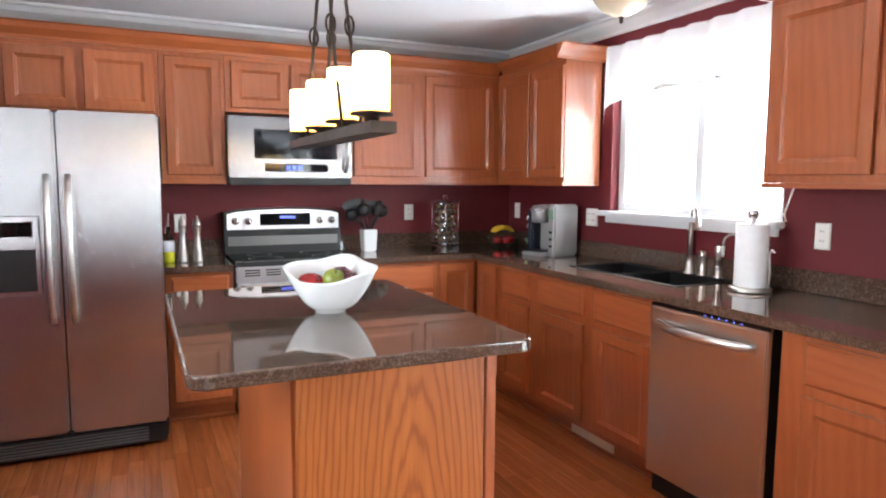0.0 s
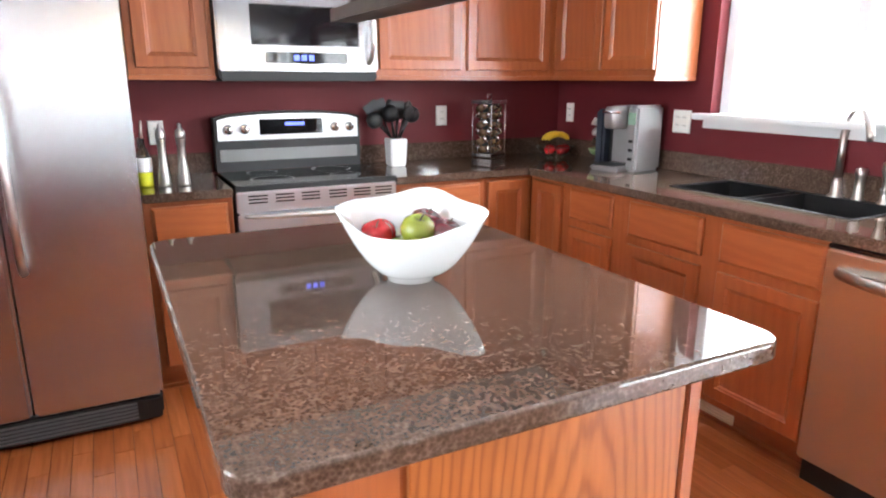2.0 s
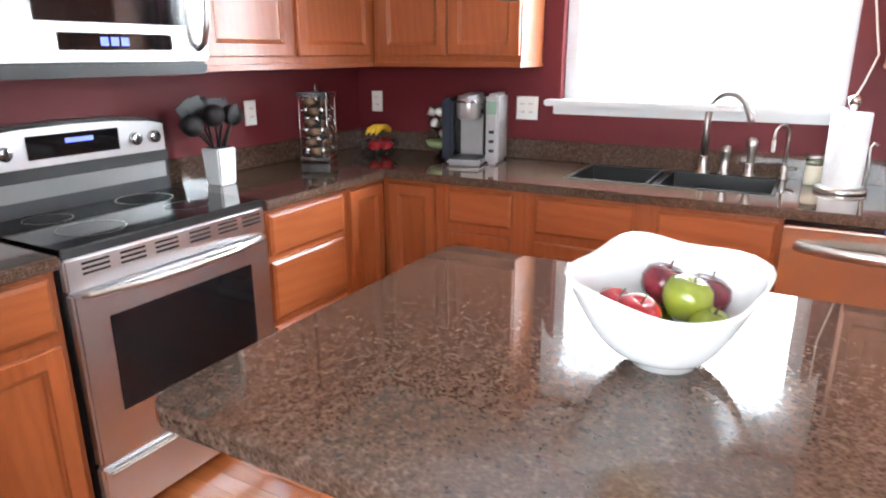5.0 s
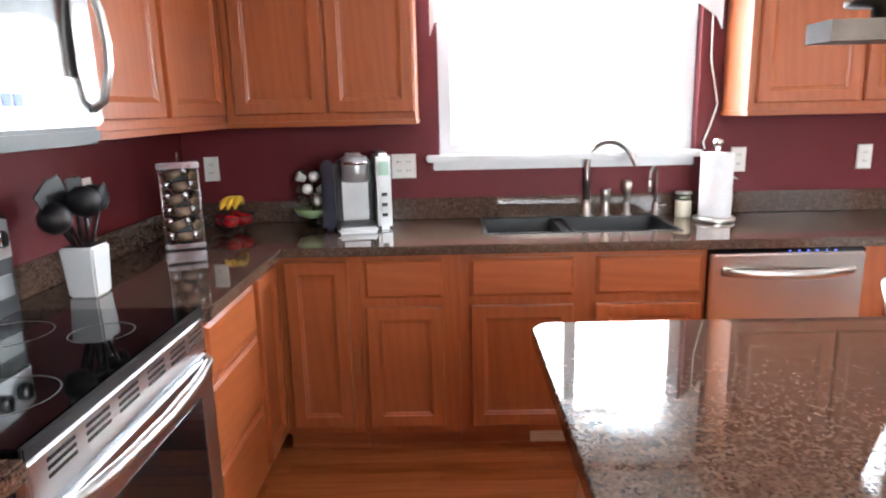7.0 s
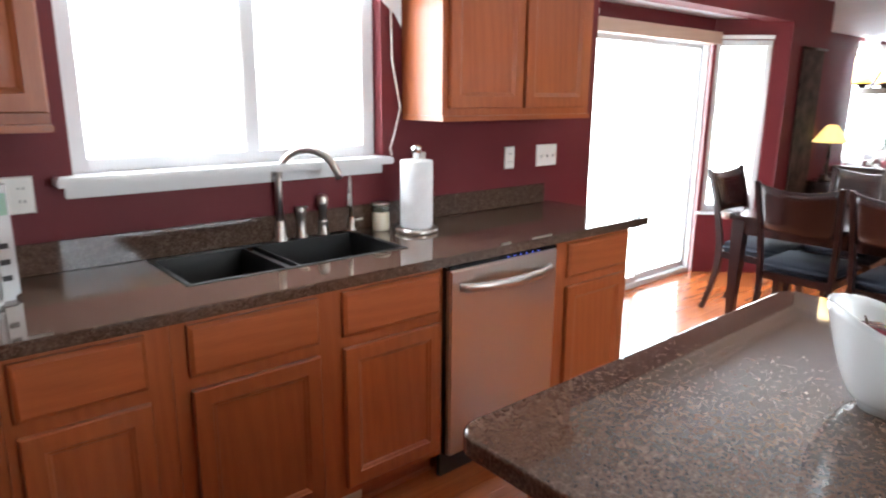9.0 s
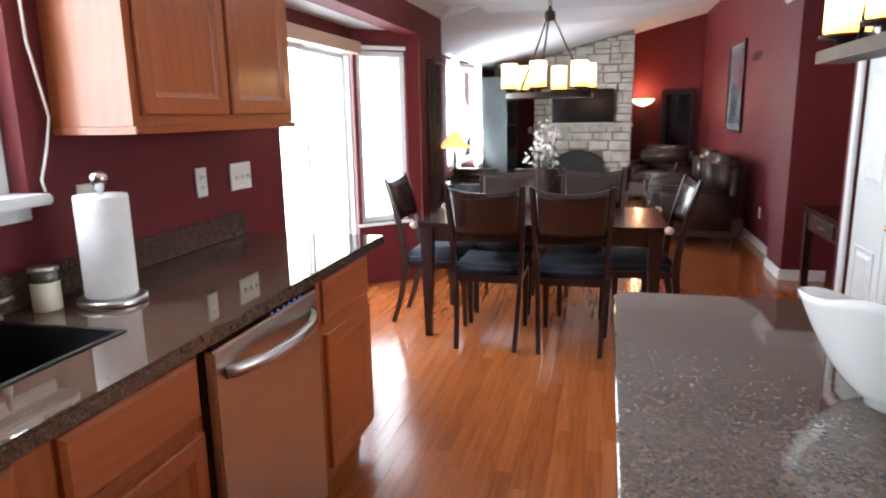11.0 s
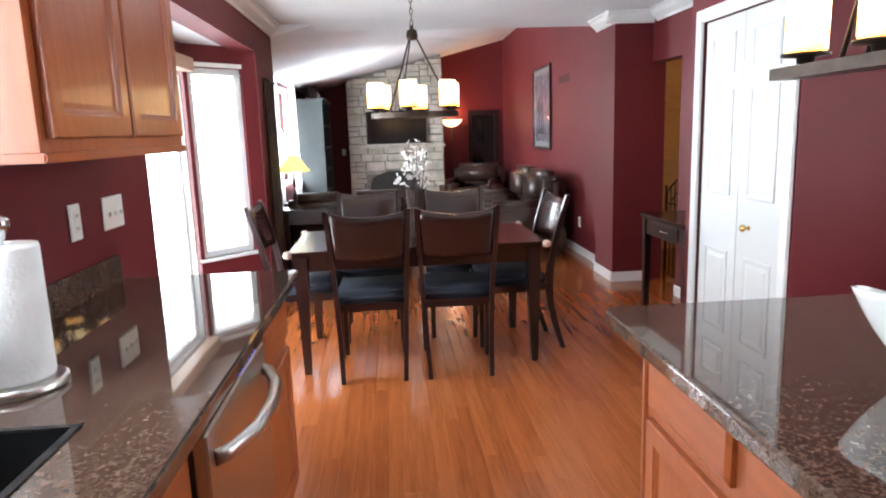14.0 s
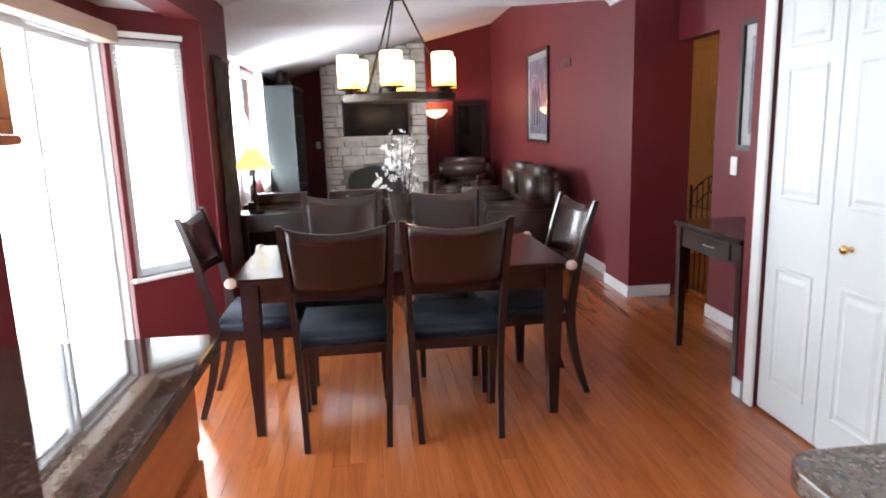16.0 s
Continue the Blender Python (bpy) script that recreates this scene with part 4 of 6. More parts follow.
vent = thing("floor_register", facing_west(2.362, 3.60), "beige louvred heating register in the toe kick", "vent")
part("frame", B(0, 0.35, 0.0, 0.013, 0.02, 0.085, 0.003), beige_metal, vent)
for k in range(4):
    part("slat", B(0.012, 0.338, -0.0025, -0.0003, 0.03 + k * 0.013, 0.036 + k * 0.013), beige_metal, vent)


# ---- switches and sockets ----
def plate(m, gangs=1, kind="socket", label="white wall socket plate"):
    w = 0.07 + 0.046 * (gangs - 1)
    t = thing("wall_plate", m, label, "wall plate")
    part("cover", stepped(bmesh.new(), w, 0.115, [(0, 0.005), (0, 0.001), (0.005, -0.003)], -w / 2, -0.0575), plastic_white, t)
    for g in range(gangs):
        x = -w / 2 + 0.035 + 0.046 * g
        if kind == "socket":
            for dz in (-0.02, 0.02):
                o = part("outlet", B(x - 0.016, x + 0.016, -0.0055, -0.0032, dz - 0.014, dz + 0.014, 0.001), plastic_white, t)
                bm = bmesh.new()
                box(bm, x - 0.008, x - 0.005, -0.0063, -0.0057, dz - 0.003, dz + 0.006)
                box(bm, x + 0.005, x + 0.008, -0.0063, -0.0057, dz - 0.003, dz + 0.006)
                # dark boxes paint the shade in the pin holes
                part("slots", bm, dark_gap, o)
        else:
            part("toggle", B(x - 0.005, x + 0.005, -0.014, -0.0032, -0.012, 0.004, 0.001), plastic_white, t)
    return t


plate(pose(2.883, 4.14, 1.168, 0, 0, -90), 2, label="white double socket plate between coffee maker and window")
plate(pose(2.883, 2.57, 1.165, 0, 0, -90), 1, label="white socket plate behind the paper towels")
plate(pose(2.883, 1.985, 1.165, 0, 0, -90), 1, label="white socket plate above the counter")
plate(pose(2.883, 1.70, 1.165, 0, 0, -90), 3, "switch", "white three-gang switch plate near the patio door")
plate(pose(2.035, 5.183, 1.168), 1, label="white socket plate beside the spice rack")
plate(pose(2.883, 5.055, 1.175, 0, 0, -90), 1, label="white socket plate near the corner")
plate(pose(0.47, 5.183, 1.12), 1, label="white socket plate behind the oil bottles")
plate(pose(-0.423, -0.76, 1.07, 0, 0, 90), 1, "switch", "white light switch on the maroon wall")
plate(pose(-0.193, -3.0, 0.36, 0, 0, 90), 1, label="white socket plate low on the maroon wall")
plate(pose(2.72, -7.893, 1.1, 0, 0, 180), 1, "switch", "white switch plate beside the stone chimney")


# ---- things on the counters ----
def mill(m, label):
    t = thing("pepper_mill", m, label, "pepper mill", "pair of steel mills")
    part("body", lathe(bmesh.new(), [(0.026, 0), (0.027, 0.01), (0.024, 0.05), (0.017, 0.11), (0.016, 0.17), (0.02, 0.2), (0.021, 0.205)], 20), nickel, t)
    part("cap", lathe(bmesh.new(), [(0.02, 0.206), (0.022, 0.215), (0.02, 0.24), (0.01, 0.252), (0.006, 0.256), (0.009, 0.268), (0.0, 0.275)], 20), nickel, t)


mill(pose(0.46, 4.80, 0.914), "tall waisted brushed steel pepper mill beside the range")
mill(pose(0.54, 4.79, 0.914), "tall waisted brushed steel salt mill beside the range")
bt = thing("oil_bottle", pose(0.385, 4.83, 0.914), "glass oil bottle with a steel pourer and a little yellow oil", "bottle")
part("label", lathe(bmesh.new(), [(0.0315, 0.065), (0.0318, 0.066), (0.0318, 0.125), (0.0, 0.126)], 20), paper, bt)
part("bottle", lathe(bmesh.new(), [(0.0, 0.127), (0.031, 0.127), (0.031, 0.13), (0.012, 0.17), (0.011, 0.21), (0.0, 0.21)], 20), glass("bottle_glass", (0.85, 0.9, 0.88)), bt)
part("oil", lathe(bmesh.new(), [(0.03, 0.0), (0.0312, 0.01), (0.0312, 0.0645), (0.0, 0.0648)], 20), oil, bt)
part("pourer", tube(bmesh.new(), [(0, 0, 0.21), (0, 0, 0.24), (0.004, -0.006, 0.285)], [0.009, 0.005, 0.004]), nickel, bt)
bt = thing("oil_bottle", pose(0.385, 4.97, 0.914), "square glass vinegar bottle behind the oil", "bottle")
part("bottle", B(-0.028, 0.028, -0.028, 0.028, 0, 0.16, 0.006), glass("bottle_glass_dark", (0.6, 0.5, 0.4)), bt)
part("cap", lathe(bmesh.new(), [(0.014, 0.16), (0.013, 0.2), (0.0, 0.2)], 16), nickel, bt)

cp = thing("utensil_holder", pose(1.66, 5.0, 0.914), "white square ceramic pot full of black kitchen utensils", "utensil holder")
bm = bmesh.new()
bar(bm, [(0, 0, 0), (0, 0, 0.15)], [0.085, 0.1], [0.085, 0.1])
bmesh.ops.bevel(bm, geom=list(bm.edges), offset=0.006, segments=2, affect="EDGES")
part("pot", bm, ceramic, cp)
# the pot is solid: a dark sheet paints its shaded inside
part("pot_mouth", B(-0.041, 0.041, -0.041, 0.041, 0.1505, 0.1515), dark_gap, cp)


def utensil(dx, dy, lean_x, lean_y, h, kind):
    t = thing("utensil", pose(1.66 + dx, 5.0 + dy, 0.914 + 0.1525) @ pose(0, 0, 0, lean_y, lean_x), "black plastic " + kind + " standing in the white pot", "kitchen utensil", "black kitchen utensils")
    part("handle", tube(bmesh.new(), [(0, 0, 0), (0, 0, h)], [0.005, 0.006]), black_plastic, t)
    if kind == "spatula":
        part("blade", B(-0.042, 0.042, -0.002, 0.002, h, h + 0.095, 0.002), black_plastic, t)
    elif kind == "ladle":
        bm = bmesh.new()
        sphere(bm, (0, 0, h + 0.04), 0.046, 2, 1.0)
        part("bowl", bm, black_plastic, t)
    else:
        bm = bmesh.new()
        sphere(bm, (0, 0, 0), 0.035, 2, 1.0)
        bmesh.ops.transform(bm, matrix=Matrix.Translation((0, 0, h + 0.04)) @ Matrix.Diagonal((0.8, 0.25, 1.3, 1)), verts=bm.verts)
        part("spoon_bowl", bm, black_plastic, t)


for a in ((-0.025, 0.01, -34, 0, 0.13, "spatula"), (-0.03, -0.01, -20, -6, 0.12, "spatula"), (-0.02, 0.02, -46, 8, 0.1, "ladle"), (0.025, 0.02, 24, -10, 0.13, "spoon"), (-0.01, -0.02, -16, 10, 0.1, "ladle"), (0.012, 0.015, 2, 0, 0.1, "spatula"), (0.02, -0.015, 18, 8, 0.1, "spoon"), (0.03, 0.01, 30, 0, 0.1, "ladle"), (0.0, 0.03, -5, -4, 0.12, "spoon")):
    utensil(*a)
sp = thing("spice_rack", pose(2.21, 4.93, 0.914, 0, 0, 22) @ Matrix.Diagonal((0.84, 0.84, 1, 1)), "chrome revolving spice rack full of small jars", "spice rack")
part("base", B(-0.085, 0.085, -0.085, 0.085, 0, 0.02, 0.004), chrome, sp)
part("lower_plate", B(-0.085, 0.085, -0.085, 0.085, 0.032, 0.05, 0.003), chrome, sp)
part("top_plate", B(-0.087, 0.087, -0.087, 0.087, 0.328, 0.35, 0.003), chrome, sp)
part("core", B(-0.03, 0.03, -0.03, 0.03, 0.045, 0.335), black_plastic, sp)
part("handle", tube(bmesh.new(), [(-0.02, 0, 0.35), (-0.02, 0, 0.38), (0.02, 0, 0.38), (0.02, 0, 0.35)], 0.004), chrome, sp)
for sx in (-1, 1):
    for sy in (-1, 1):
        part("post", tube(bmesh.new(), [(sx * 0.078, sy * 0.078, 0.02), (sx * 0.078, sy * 0.078, 0.336)], 0.004), chrome, sp)
jar_glass_m = mottled("spice_filled_glass", (0.1, 0.06, 0.035), 0.25, 0.7, 25, 90, 0.0, coat=0.5)
for f in range(4):
    for r in range(6):
        m = pose(0, 0, 0, 0, 0, 90 * f) @ pose(0.012 * (-1) ** r, -0.056, 0.075 + r * 0.047, 0, 78 + 6 * (-1) ** r, 0)
        j = part("spice_jar", lathe(bmesh.new(), [(0.018, -0.045), (0.019, -0.04), (0.019, 0.02), (0.0, 0.022)], 12), jar_glass_m, sp, m=m)
        part("lid", lathe(bmesh.new(), [(0.0195, 0.0225), (0.0195, 0.04), (0.0, 0.041)], 12), chrome, j)


def apple(c, r, material, label, tilt=0.0):
    t = thing("apple", pose(*c, tilt, tilt * 0.6, 40 * c[0] * 10), label, "apple", "apples in the bowl")
    part("flesh", smooth(lathe(bmesh.new(), [(0.0, -0.78 * r), (0.25 * r, -0.88 * r), (0.62 * r, -0.72 * r), (0.93 * r, -0.2 * r), (1.0 * r, 0.18 * r), (0.85 * r, 0.62 * r), (0.5 * r, 0.84 * r), (0.2 * r, 0.76 * r), (0.0, 0.6 * r)], 20)), material, t)
    part("stem", tube(bmesh.new(), [(0, 0, 0.6 * r), (0.05 * r, 0, 0.9 * r), (0.15 * r, 0, 1.1 * r)], 0.0018, 6), stem_brown, t)


def wavy_bowl():
    """A white swooping bowl with two high pointed sides."""
    bm = bmesh.new()
    steps, rows = 48, 12
    def ring(f, off):
        out = []
        for k in range(steps):
            a = 2 * math.pi * k / steps
            rim = 0.126 + 0.062 * abs(math.cos(a)) ** 6
            top = 0.122 + 0.044 * abs(math.cos(a)) ** 5 + 0.078 * max(0, math.sin(a)) ** 1.3
            r = 0.058 + (rim - 0.058) * (f ** 0.7) - off
            z = 0.012 + (top - 0.012) * f ** 1.25
            out.append((r * math.cos(a), r * math.sin(a), z + (off * 0.9 if f < 0.5 else 0)))
        return out
    rings = [[(0.055 * math.cos(2 * math.pi * k / steps), 0.055 * math.sin(2 * math.pi * k / steps), 0.0) for k in range(steps)]]
    rings += [ring(j / rows, 0) for j in range(rows + 1)]
    rings += [ring(j / rows, 0.006) for j in range(rows, -1, -1)]
    vs = [[bm.verts.new(p) for p in r] for r in rings]
    for a, b in zip(vs, vs[1:]):
        for k in range(steps):
            bm.faces.new((a[k], a[(k + 1) % steps], b[(k + 1) % steps], b[k])).smooth = True
    bm.faces.new(vs[0][::-1])
    bm.faces.new(vs[-1])
    return bm


solid("fruit_bowl", wavy_bowl(), ceramic, "large white ceramic bowl with a swooping rim on the island", "bowl", pose(0.857, 3.045, 0.9145, 0, 0, -46))
for dx, dy, dz, r, mt, lb in ((-0.075, 0.04, 0.105, 0.04, apple_red, "bright red apple"), (-0.045, 0.085, 0.10, 0.038, apple_red, "bright red apple"), (0.01, -0.03, 0.122, 0.043, apple_green, "green apple"), (0.055, 0.02, 0.125, 0.042, apple_dark, "dark red apple"),
                              (0.075, -0.055, 0.11, 0.042, apple_dark, "dark red apple"), (0.0, 0.03, 0.065, 0.04, apple_green, "green apple low in the bowl"), (-0.01, -0.075, 0.085, 0.036, apple_green, "yellow green apple")):
    apple((0.855 + dx * 0.92, 3.045 + dy * 0.92, 0.9145 + dz - 0.004), r, mt, lb + " in the white bowl", 14)

wb = thing("wire_fruit_basket", pose(2.67, 4.91, 0.914), "low wire fruit basket with bananas and apples in the corner", "fruit basket")
bm = bmesh.new()
for r, z in ((0.05, 0.005), (0.085, 0.03), (0.11, 0.07)):
    pts = [(r * math.cos(a), r * math.sin(a), z) for a in [2 * math.pi * k / 20 for k in range(21)]]
    tube(bm, pts, 0.0025, 6)
for k in range(12):
    a = 2 * math.pi * k / 12
    tube(bm, [(r * math.cos(a), r * math.sin(a), z) for r, z in ((0.05, 0.005), (0.085, 0.03), (0.11, 0.07))], 0.0018, 5)
part("wires", bm, bronze, wb)
for k, (dx, dy, mt, lb) in enumerate(((-0.055, -0.02, apple_red, "small red apple"), (0.0, -0.06, apple_red, "small red apple"), (0.06, -0.01, apple_red, "small red apple"), (0.0, 0.04, apple_dark, "small dark red apple"))):
    apple((2.67 + dx, 4.91 + dy, 0.914 + 0.052), 0.034, mt, lb + " in the wire basket", 8)
for k in range(3):
    bn = thing("banana", pose(2.66, 4.905 - 0.02 * k, 0.914 + 0.10, 0, 0, 8 * k - 10), "ripe yellow banana on the fruit basket", "banana", "bunch of bananas")
    part("peel", tube(bmesh.new(), [(0.085 * math.cos(a), 0, 0.045 * math.sin(a)) for a in [math.pi * (0.08 + 0.84 * j / 8) for j in range(9)]], [0.005, 0.012, 0.015, 0.016, 0.016, 0.016, 0.015, 0.01, 0.004], 8), banana_skin, bn)

ct = thing("pod_carousel", pose(2.74, 4.55, 0.914), "chrome coffee pod tree on a lime green glass dish", "coffee pod holder")
part("foot", lathe(bmesh.new(), [(0.035, 0), (0.03, 0.008), (0.012, 0.015), (0.012, 0.04), (0.0, 0.04)], 20), glass("dish_glass"), ct)
part("dish", lathe(bmesh.new(), [(0.02, 0.0405), (0.07, 0.055), (0.088, 0.085), (0.084, 0.086), (0.065, 0.062), (0.0, 0.052)], 28), green_jelly, ct)
part("stem", tube(bmesh.new(), [(0, 0, 0.05), (0, 0, 0.27)], 0.004), chrome, ct)
for r in range(3):
    for k in range(5):
        a = 2 * math.pi * (k + r * 0.4) / 5
        part("pod", lathe(bmesh.new(), [(0.016, -0.018), (0.022, 0.016), (0.024, 0.018), (0.0, 0.019)], 12), (plastic_white, chrome, stem_brown, plastic_white)[(k + r) % 4], ct, m=pose(0.052 * math.cos(a), 0.052 * math.sin(a), 0.12 + r * 0.055, 0, 0, math.degrees(a)) @ pose(0, 0, 0, 0, 65))

kg = thing("coffee_maker", pose(2.69, 4.335, 0.914, 0, 0, -78), "silver and black single-cup coffee maker with a side water tank", "coffee maker")
silver = mottled("silver_plastic", (0.42, 0.42, 0.42), 0.3, 0.06, 10, 200, 0.03, metal=0.6)
part("foot", B(-0.10, 0.075, -0.16, 0.12, 0, 0.028, 0.01), silver, kg)
part("drip_tray", B(-0.085, 0.06, -0.155, -0.04, 0.0285, 0.034, 0.002), black_plastic, kg)
part("column", B(-0.10, 0.075, -0.005, 0.13, 0.0285, 0.30, 0.014), black_plastic, kg)
part("brew_head", lathe(bmesh.new(), [(0.05, 0.215), (0.058, 0.225), (0.06, 0.30), (0.05, 0.325), (0.0, 0.33)], 28, (-0.012, -0.07)), silver, kg)
part("head_bridge", B(-0.065, 0.04, -0.07, 0.12, 0.24, 0.33, 0.02), silver, kg)
part("lever", tube(bmesh.new(), [(-0.06, -0.02, 0.28), (-0.055, -0.12, 0.30), (-0.012, -0.145, 0.30), (0.032, -0.12, 0.30), (0.036, -0.02, 0.28)], 0.008), chrome, kg)
part("side_housing", B(0.077, 0.14, -0.10, 0.13, 0.0, 0.335, 0.014), silver, kg)
part("screen", B(0.085, 0.13, -0.102, -0.1005, 0.24, 0.30, 0.0005), mat("green_lcd", (0.25, 0.4, 0.3), 0.2), kg)
for k in range(3):
    part("button", B(0.095, 0.12, -0.102, -0.1005, 0.06 + 0.045 * k, 0.075 + 0.045 * k), black_plastic, kg)
part("front_plate", B(-0.07, 0.045, -0.0085, -0.0055, 0.035, 0.235, 0.001), silver, kg)
part("power_cord", tube(bmesh.new(), [(0.1, 0.13, 0.02), (0.14, 0.17, 0.008), (0.18, 0.19, 0.10), (0.19, 0.2, 0.215)], 0.0035, 6), black_plastic, kg)
part("water_tank", B(-0.16, -0.102, -0.05, 0.12, 0.0, 0.31, 0.014), mat("smoked_plastic", (0.03, 0.035, 0.05), 0.08, coat=0.6), kg)


# ---- kitchen lights ----
def candle_shade(parent, x, y, z, r=0.048, h=0.15):
    c = part("candle_cup", lathe(bmesh.new(), [(0.0, -0.028), (0.02, -0.026), (0.022, -0.012), (r + 0.008, -0.008), (r + 0.008, -0.001), (0.0, -0.001)], 24), bronze, parent, m=Matrix.Translation((x, y, z)))
    part("glass_shade", lathe(bmesh.new(), [(r * 0.92, 0), (r, 0.008), (r, h - 0.004), (r - 0.004, h), (r - 0.006, h - 0.006), (r - 0.006, 0.02), (0.0, 0.02)], 28), shade_glow, c, "cream glass candle shade lit from inside")


pl = thing("island_chandelier", pose(0.82, 2.86, -0.03, 0, 0, 0), "dark bronze linear chandelier with lit candle shades over the island", "chandelier")
part("long_bar", prism(bmesh.new(), [(-0.035, -0.50), (0.035, -0.50), (0.042, -0.3), (0.045, 0), (0.042, 0.3), (0.035, 0.50), (-0.035, 0.50), (-0.042, 0.3), (-0.045, 0), (-0.042, -0.3)], 1.545, 1.575), bronze, pl)
for y in (-0.40, -0.135, 0.135, 0.40):
    candle_shade(pl, 0, y, 1.606, 0.05, 0.155)
for sx in (-1, 1):
    for sy in (-1, 1):
        part("rod", tube(bmesh.new(), [(sx * 0.03, sy * 0.22, 1.575), (sx * 0.028, sy * 0.12, 1.86), (sx * 0.02, sy * 0.03, 2.18)], 0.006), bronze, pl)
        part("ring_joint", tube(bmesh.new(), [(sx * 0.03 + 0.014 * math.cos(a), sy * 0.105, 1.90 + 0.03 * math.sin(a)) for a in [2 * math.pi * k / 12 for k in range(13)]], 0.004), bronze, pl)
part("hub", lathe(bmesh.new(), [(0.0, 2.16), (0.03, 2.165), (0.038, 2.185), (0.03, 2.21), (0.01, 2.22), (0.0, 2.22)], 20), bronze, pl)
part("stem", tube(bmesh.new(), [(0, 0, 2.22), (0, 0, CEIL + 0.02)], 0.006), bronze, pl)
part("canopy", lathe(bmesh.new(), [(0.0, 2.37), (0.05, 2.375), (0.065, 2.405), (0.0, 2.405)], 28), bronze, pl)

fl = thing("ceiling_light", pose(2.42, 3.36, -0.06), "small flush ceiling light with an alabaster glass bowl and bronze trim", "ceiling light")
part("glass_bowl", smooth(lathe(bmesh.new(), [(0.0, 2.26), (0.05, 2.268), (0.10, 2.295), (0.135, 2.34), (0.14, 2.36)], 32)), mat("alabaster_glass", (0.6, 0.52, 0.38), 0.25), fl)
part("trim_ring", lathe(bmesh.new(), [(0.13, 2.36), (0.155, 2.365), (0.16, 2.39), (0.12, 2.434), (0.0, 2.434)], 32), bronze, fl)
part("finial", lathe(bmesh.new(), [(0.0, 2.225), (0.012, 2.235), (0.008, 2.248), (0.016, 2.258), (0.0, 2.262)], 14), bronze, fl)


# ---- pantry door and hall ----
def panel_door(parent_kind, m, w, h, cols, label, material, leafs=1):
    t = tagged(new(parent_kind), label, kind="structure")
    t.matrix_basis = m
    lw = w / leafs
    for k in range(leafs):
        leaf = part("leaf", B(k * lw + 0.002, (k + 1) * lw - 0.002, 0, 0.032, 0.012, h, 0.003), material, t)
        n = cols // leafs
        pw = (lw - 0.16 - 0.06 * (n - 1)) / n
        for c in range(n):
            x = k * lw + 0.08 + c * (pw + 0.06)
            for z0, z1 in ((0.16, 0.72), (1.02, 1.58), (1.66, 1.87)):
                bm = bmesh.new()
                stepped(bm, pw, z1 - z0, [(0, -0.0005), (0.003, -0.007), (0.012, -0.008), (0.02, -0.0012), (0.032, -0.0012), (0.05, -0.0095), (0.055, -0.0095)], x, z0)
                part("panel", bm, material, leaf)
    return t


pd = panel_door("door_pantry", pose(0.088, 0.43, 0, 0, 0, 90), 0.82, 1.955, 2, "white bifold pantry door with raised panels and a brass knob", mottled("eggshell_door_paint", (0.6, 0.62, 0.63), 0.3, 0.03, 2, 60, 0.02), 2)
kn = part("knob", lathe(bmesh.new(), [(0.013, 0), (0.013, 0.004), (0.007, 0.008), (0.008, 0.018), (0.018, 0.026), (0.02, 0.034), (0.013, 0.043), (0.0, 0.046)], 20), brass, pd, "round brass knob", pose(0.53, 0, 0.875, 90))
for nm, y0, y1, z0, z1 in (("casing_left", 0.355, 0.425, 0, 2.03), ("casing_top", 0.425, 1.265, 1.96, 2.03), ("casing_right", 1.265, 1.33, 0, 2.03)):
    structure("trim_" + nm, B(0.10, 0.118, y0, y1, z0, z1, 0.005), paint_white, "white door casing")
hd = panel_door("door_hall", pose(-2.44, -1.95, 0, 0, 0, 90), 0.86, 2.03, 2, "cream six-panel door at the end of the hall", door_lit)
hd2 = panel_door("door_entry", pose(-0.99, -3.045, 0, 0, 0, 180), 0.86, 2.03, 2, "cream six-panel door seen through the hall opening", door_lit)
for a, b, c, d in ((-1.91, -1.855, 0, 2.1), (-0.985, -0.92, 0, 2.1), (-1.855, -0.985, 2.04, 2.1)):
    structure("trim_hall_door", B(a, b, -3.05, -3.03, c, d, 0.004), door_lit, "cream door casing")
hl = thing("hall_ceiling_light", pose(-1.5, -1.3, CEIL - 0.028), "small round ceiling light glowing in the hall", "ceiling light")
part("globe", smooth(lathe(bmesh.new(), [(0.0, -0.11), (0.07, -0.095), (0.11, -0.05), (0.12, -0.015)], 24)), bowl_glow, hl)
part("rim", lathe(bmesh.new(), [(0.12, -0.015), (0.135, -0.01), (0.135, 0.0), (0.0, 0.0)], 24), bronze, hl)
lamp("hall_lamp", "POINT", Matrix.Translation((-1.5, -1.3, 2.2)), 12, (1.0, 0.5, 0.16)).data.shadow_soft_size = 0.1

gt = thing("iron_gate", pose(-0.62, -1.68, 0, 0, 0, 90), "ornamental iron gate with an arched scroll top across the hall", "gate")
for k in range(9):
    x = 0.02 + k * 0.08
    h = 0.80 + 0.14 * math.sin(math.pi * k / 8)
    part("bar", tube(bmesh.new(), [(x, 0, 0.03), (x, 0, h)], 0.006, 6), bronze, gt)
part("arch", tube(bmesh.new(), [(0.02 + 0.64 * k / 16, 0, 0.80 + 0.15 * math.sin(math.pi * k / 16)) for k in range(17)], 0.008, 8), bronze, gt)
part("arch", tube(bmesh.new(), [(0.10 + 0.48 * k / 16, 0, 0.72 + 0.12 * math.sin(math.pi * k / 16)) for k in range(17)], 0.006, 8), bronze, gt)
for z in (0.05, 0.70):
    part("rail", tube(bmesh.new(), [(0, 0, z), (0.66, 0, z)], 0.008, 8), bronze, gt)
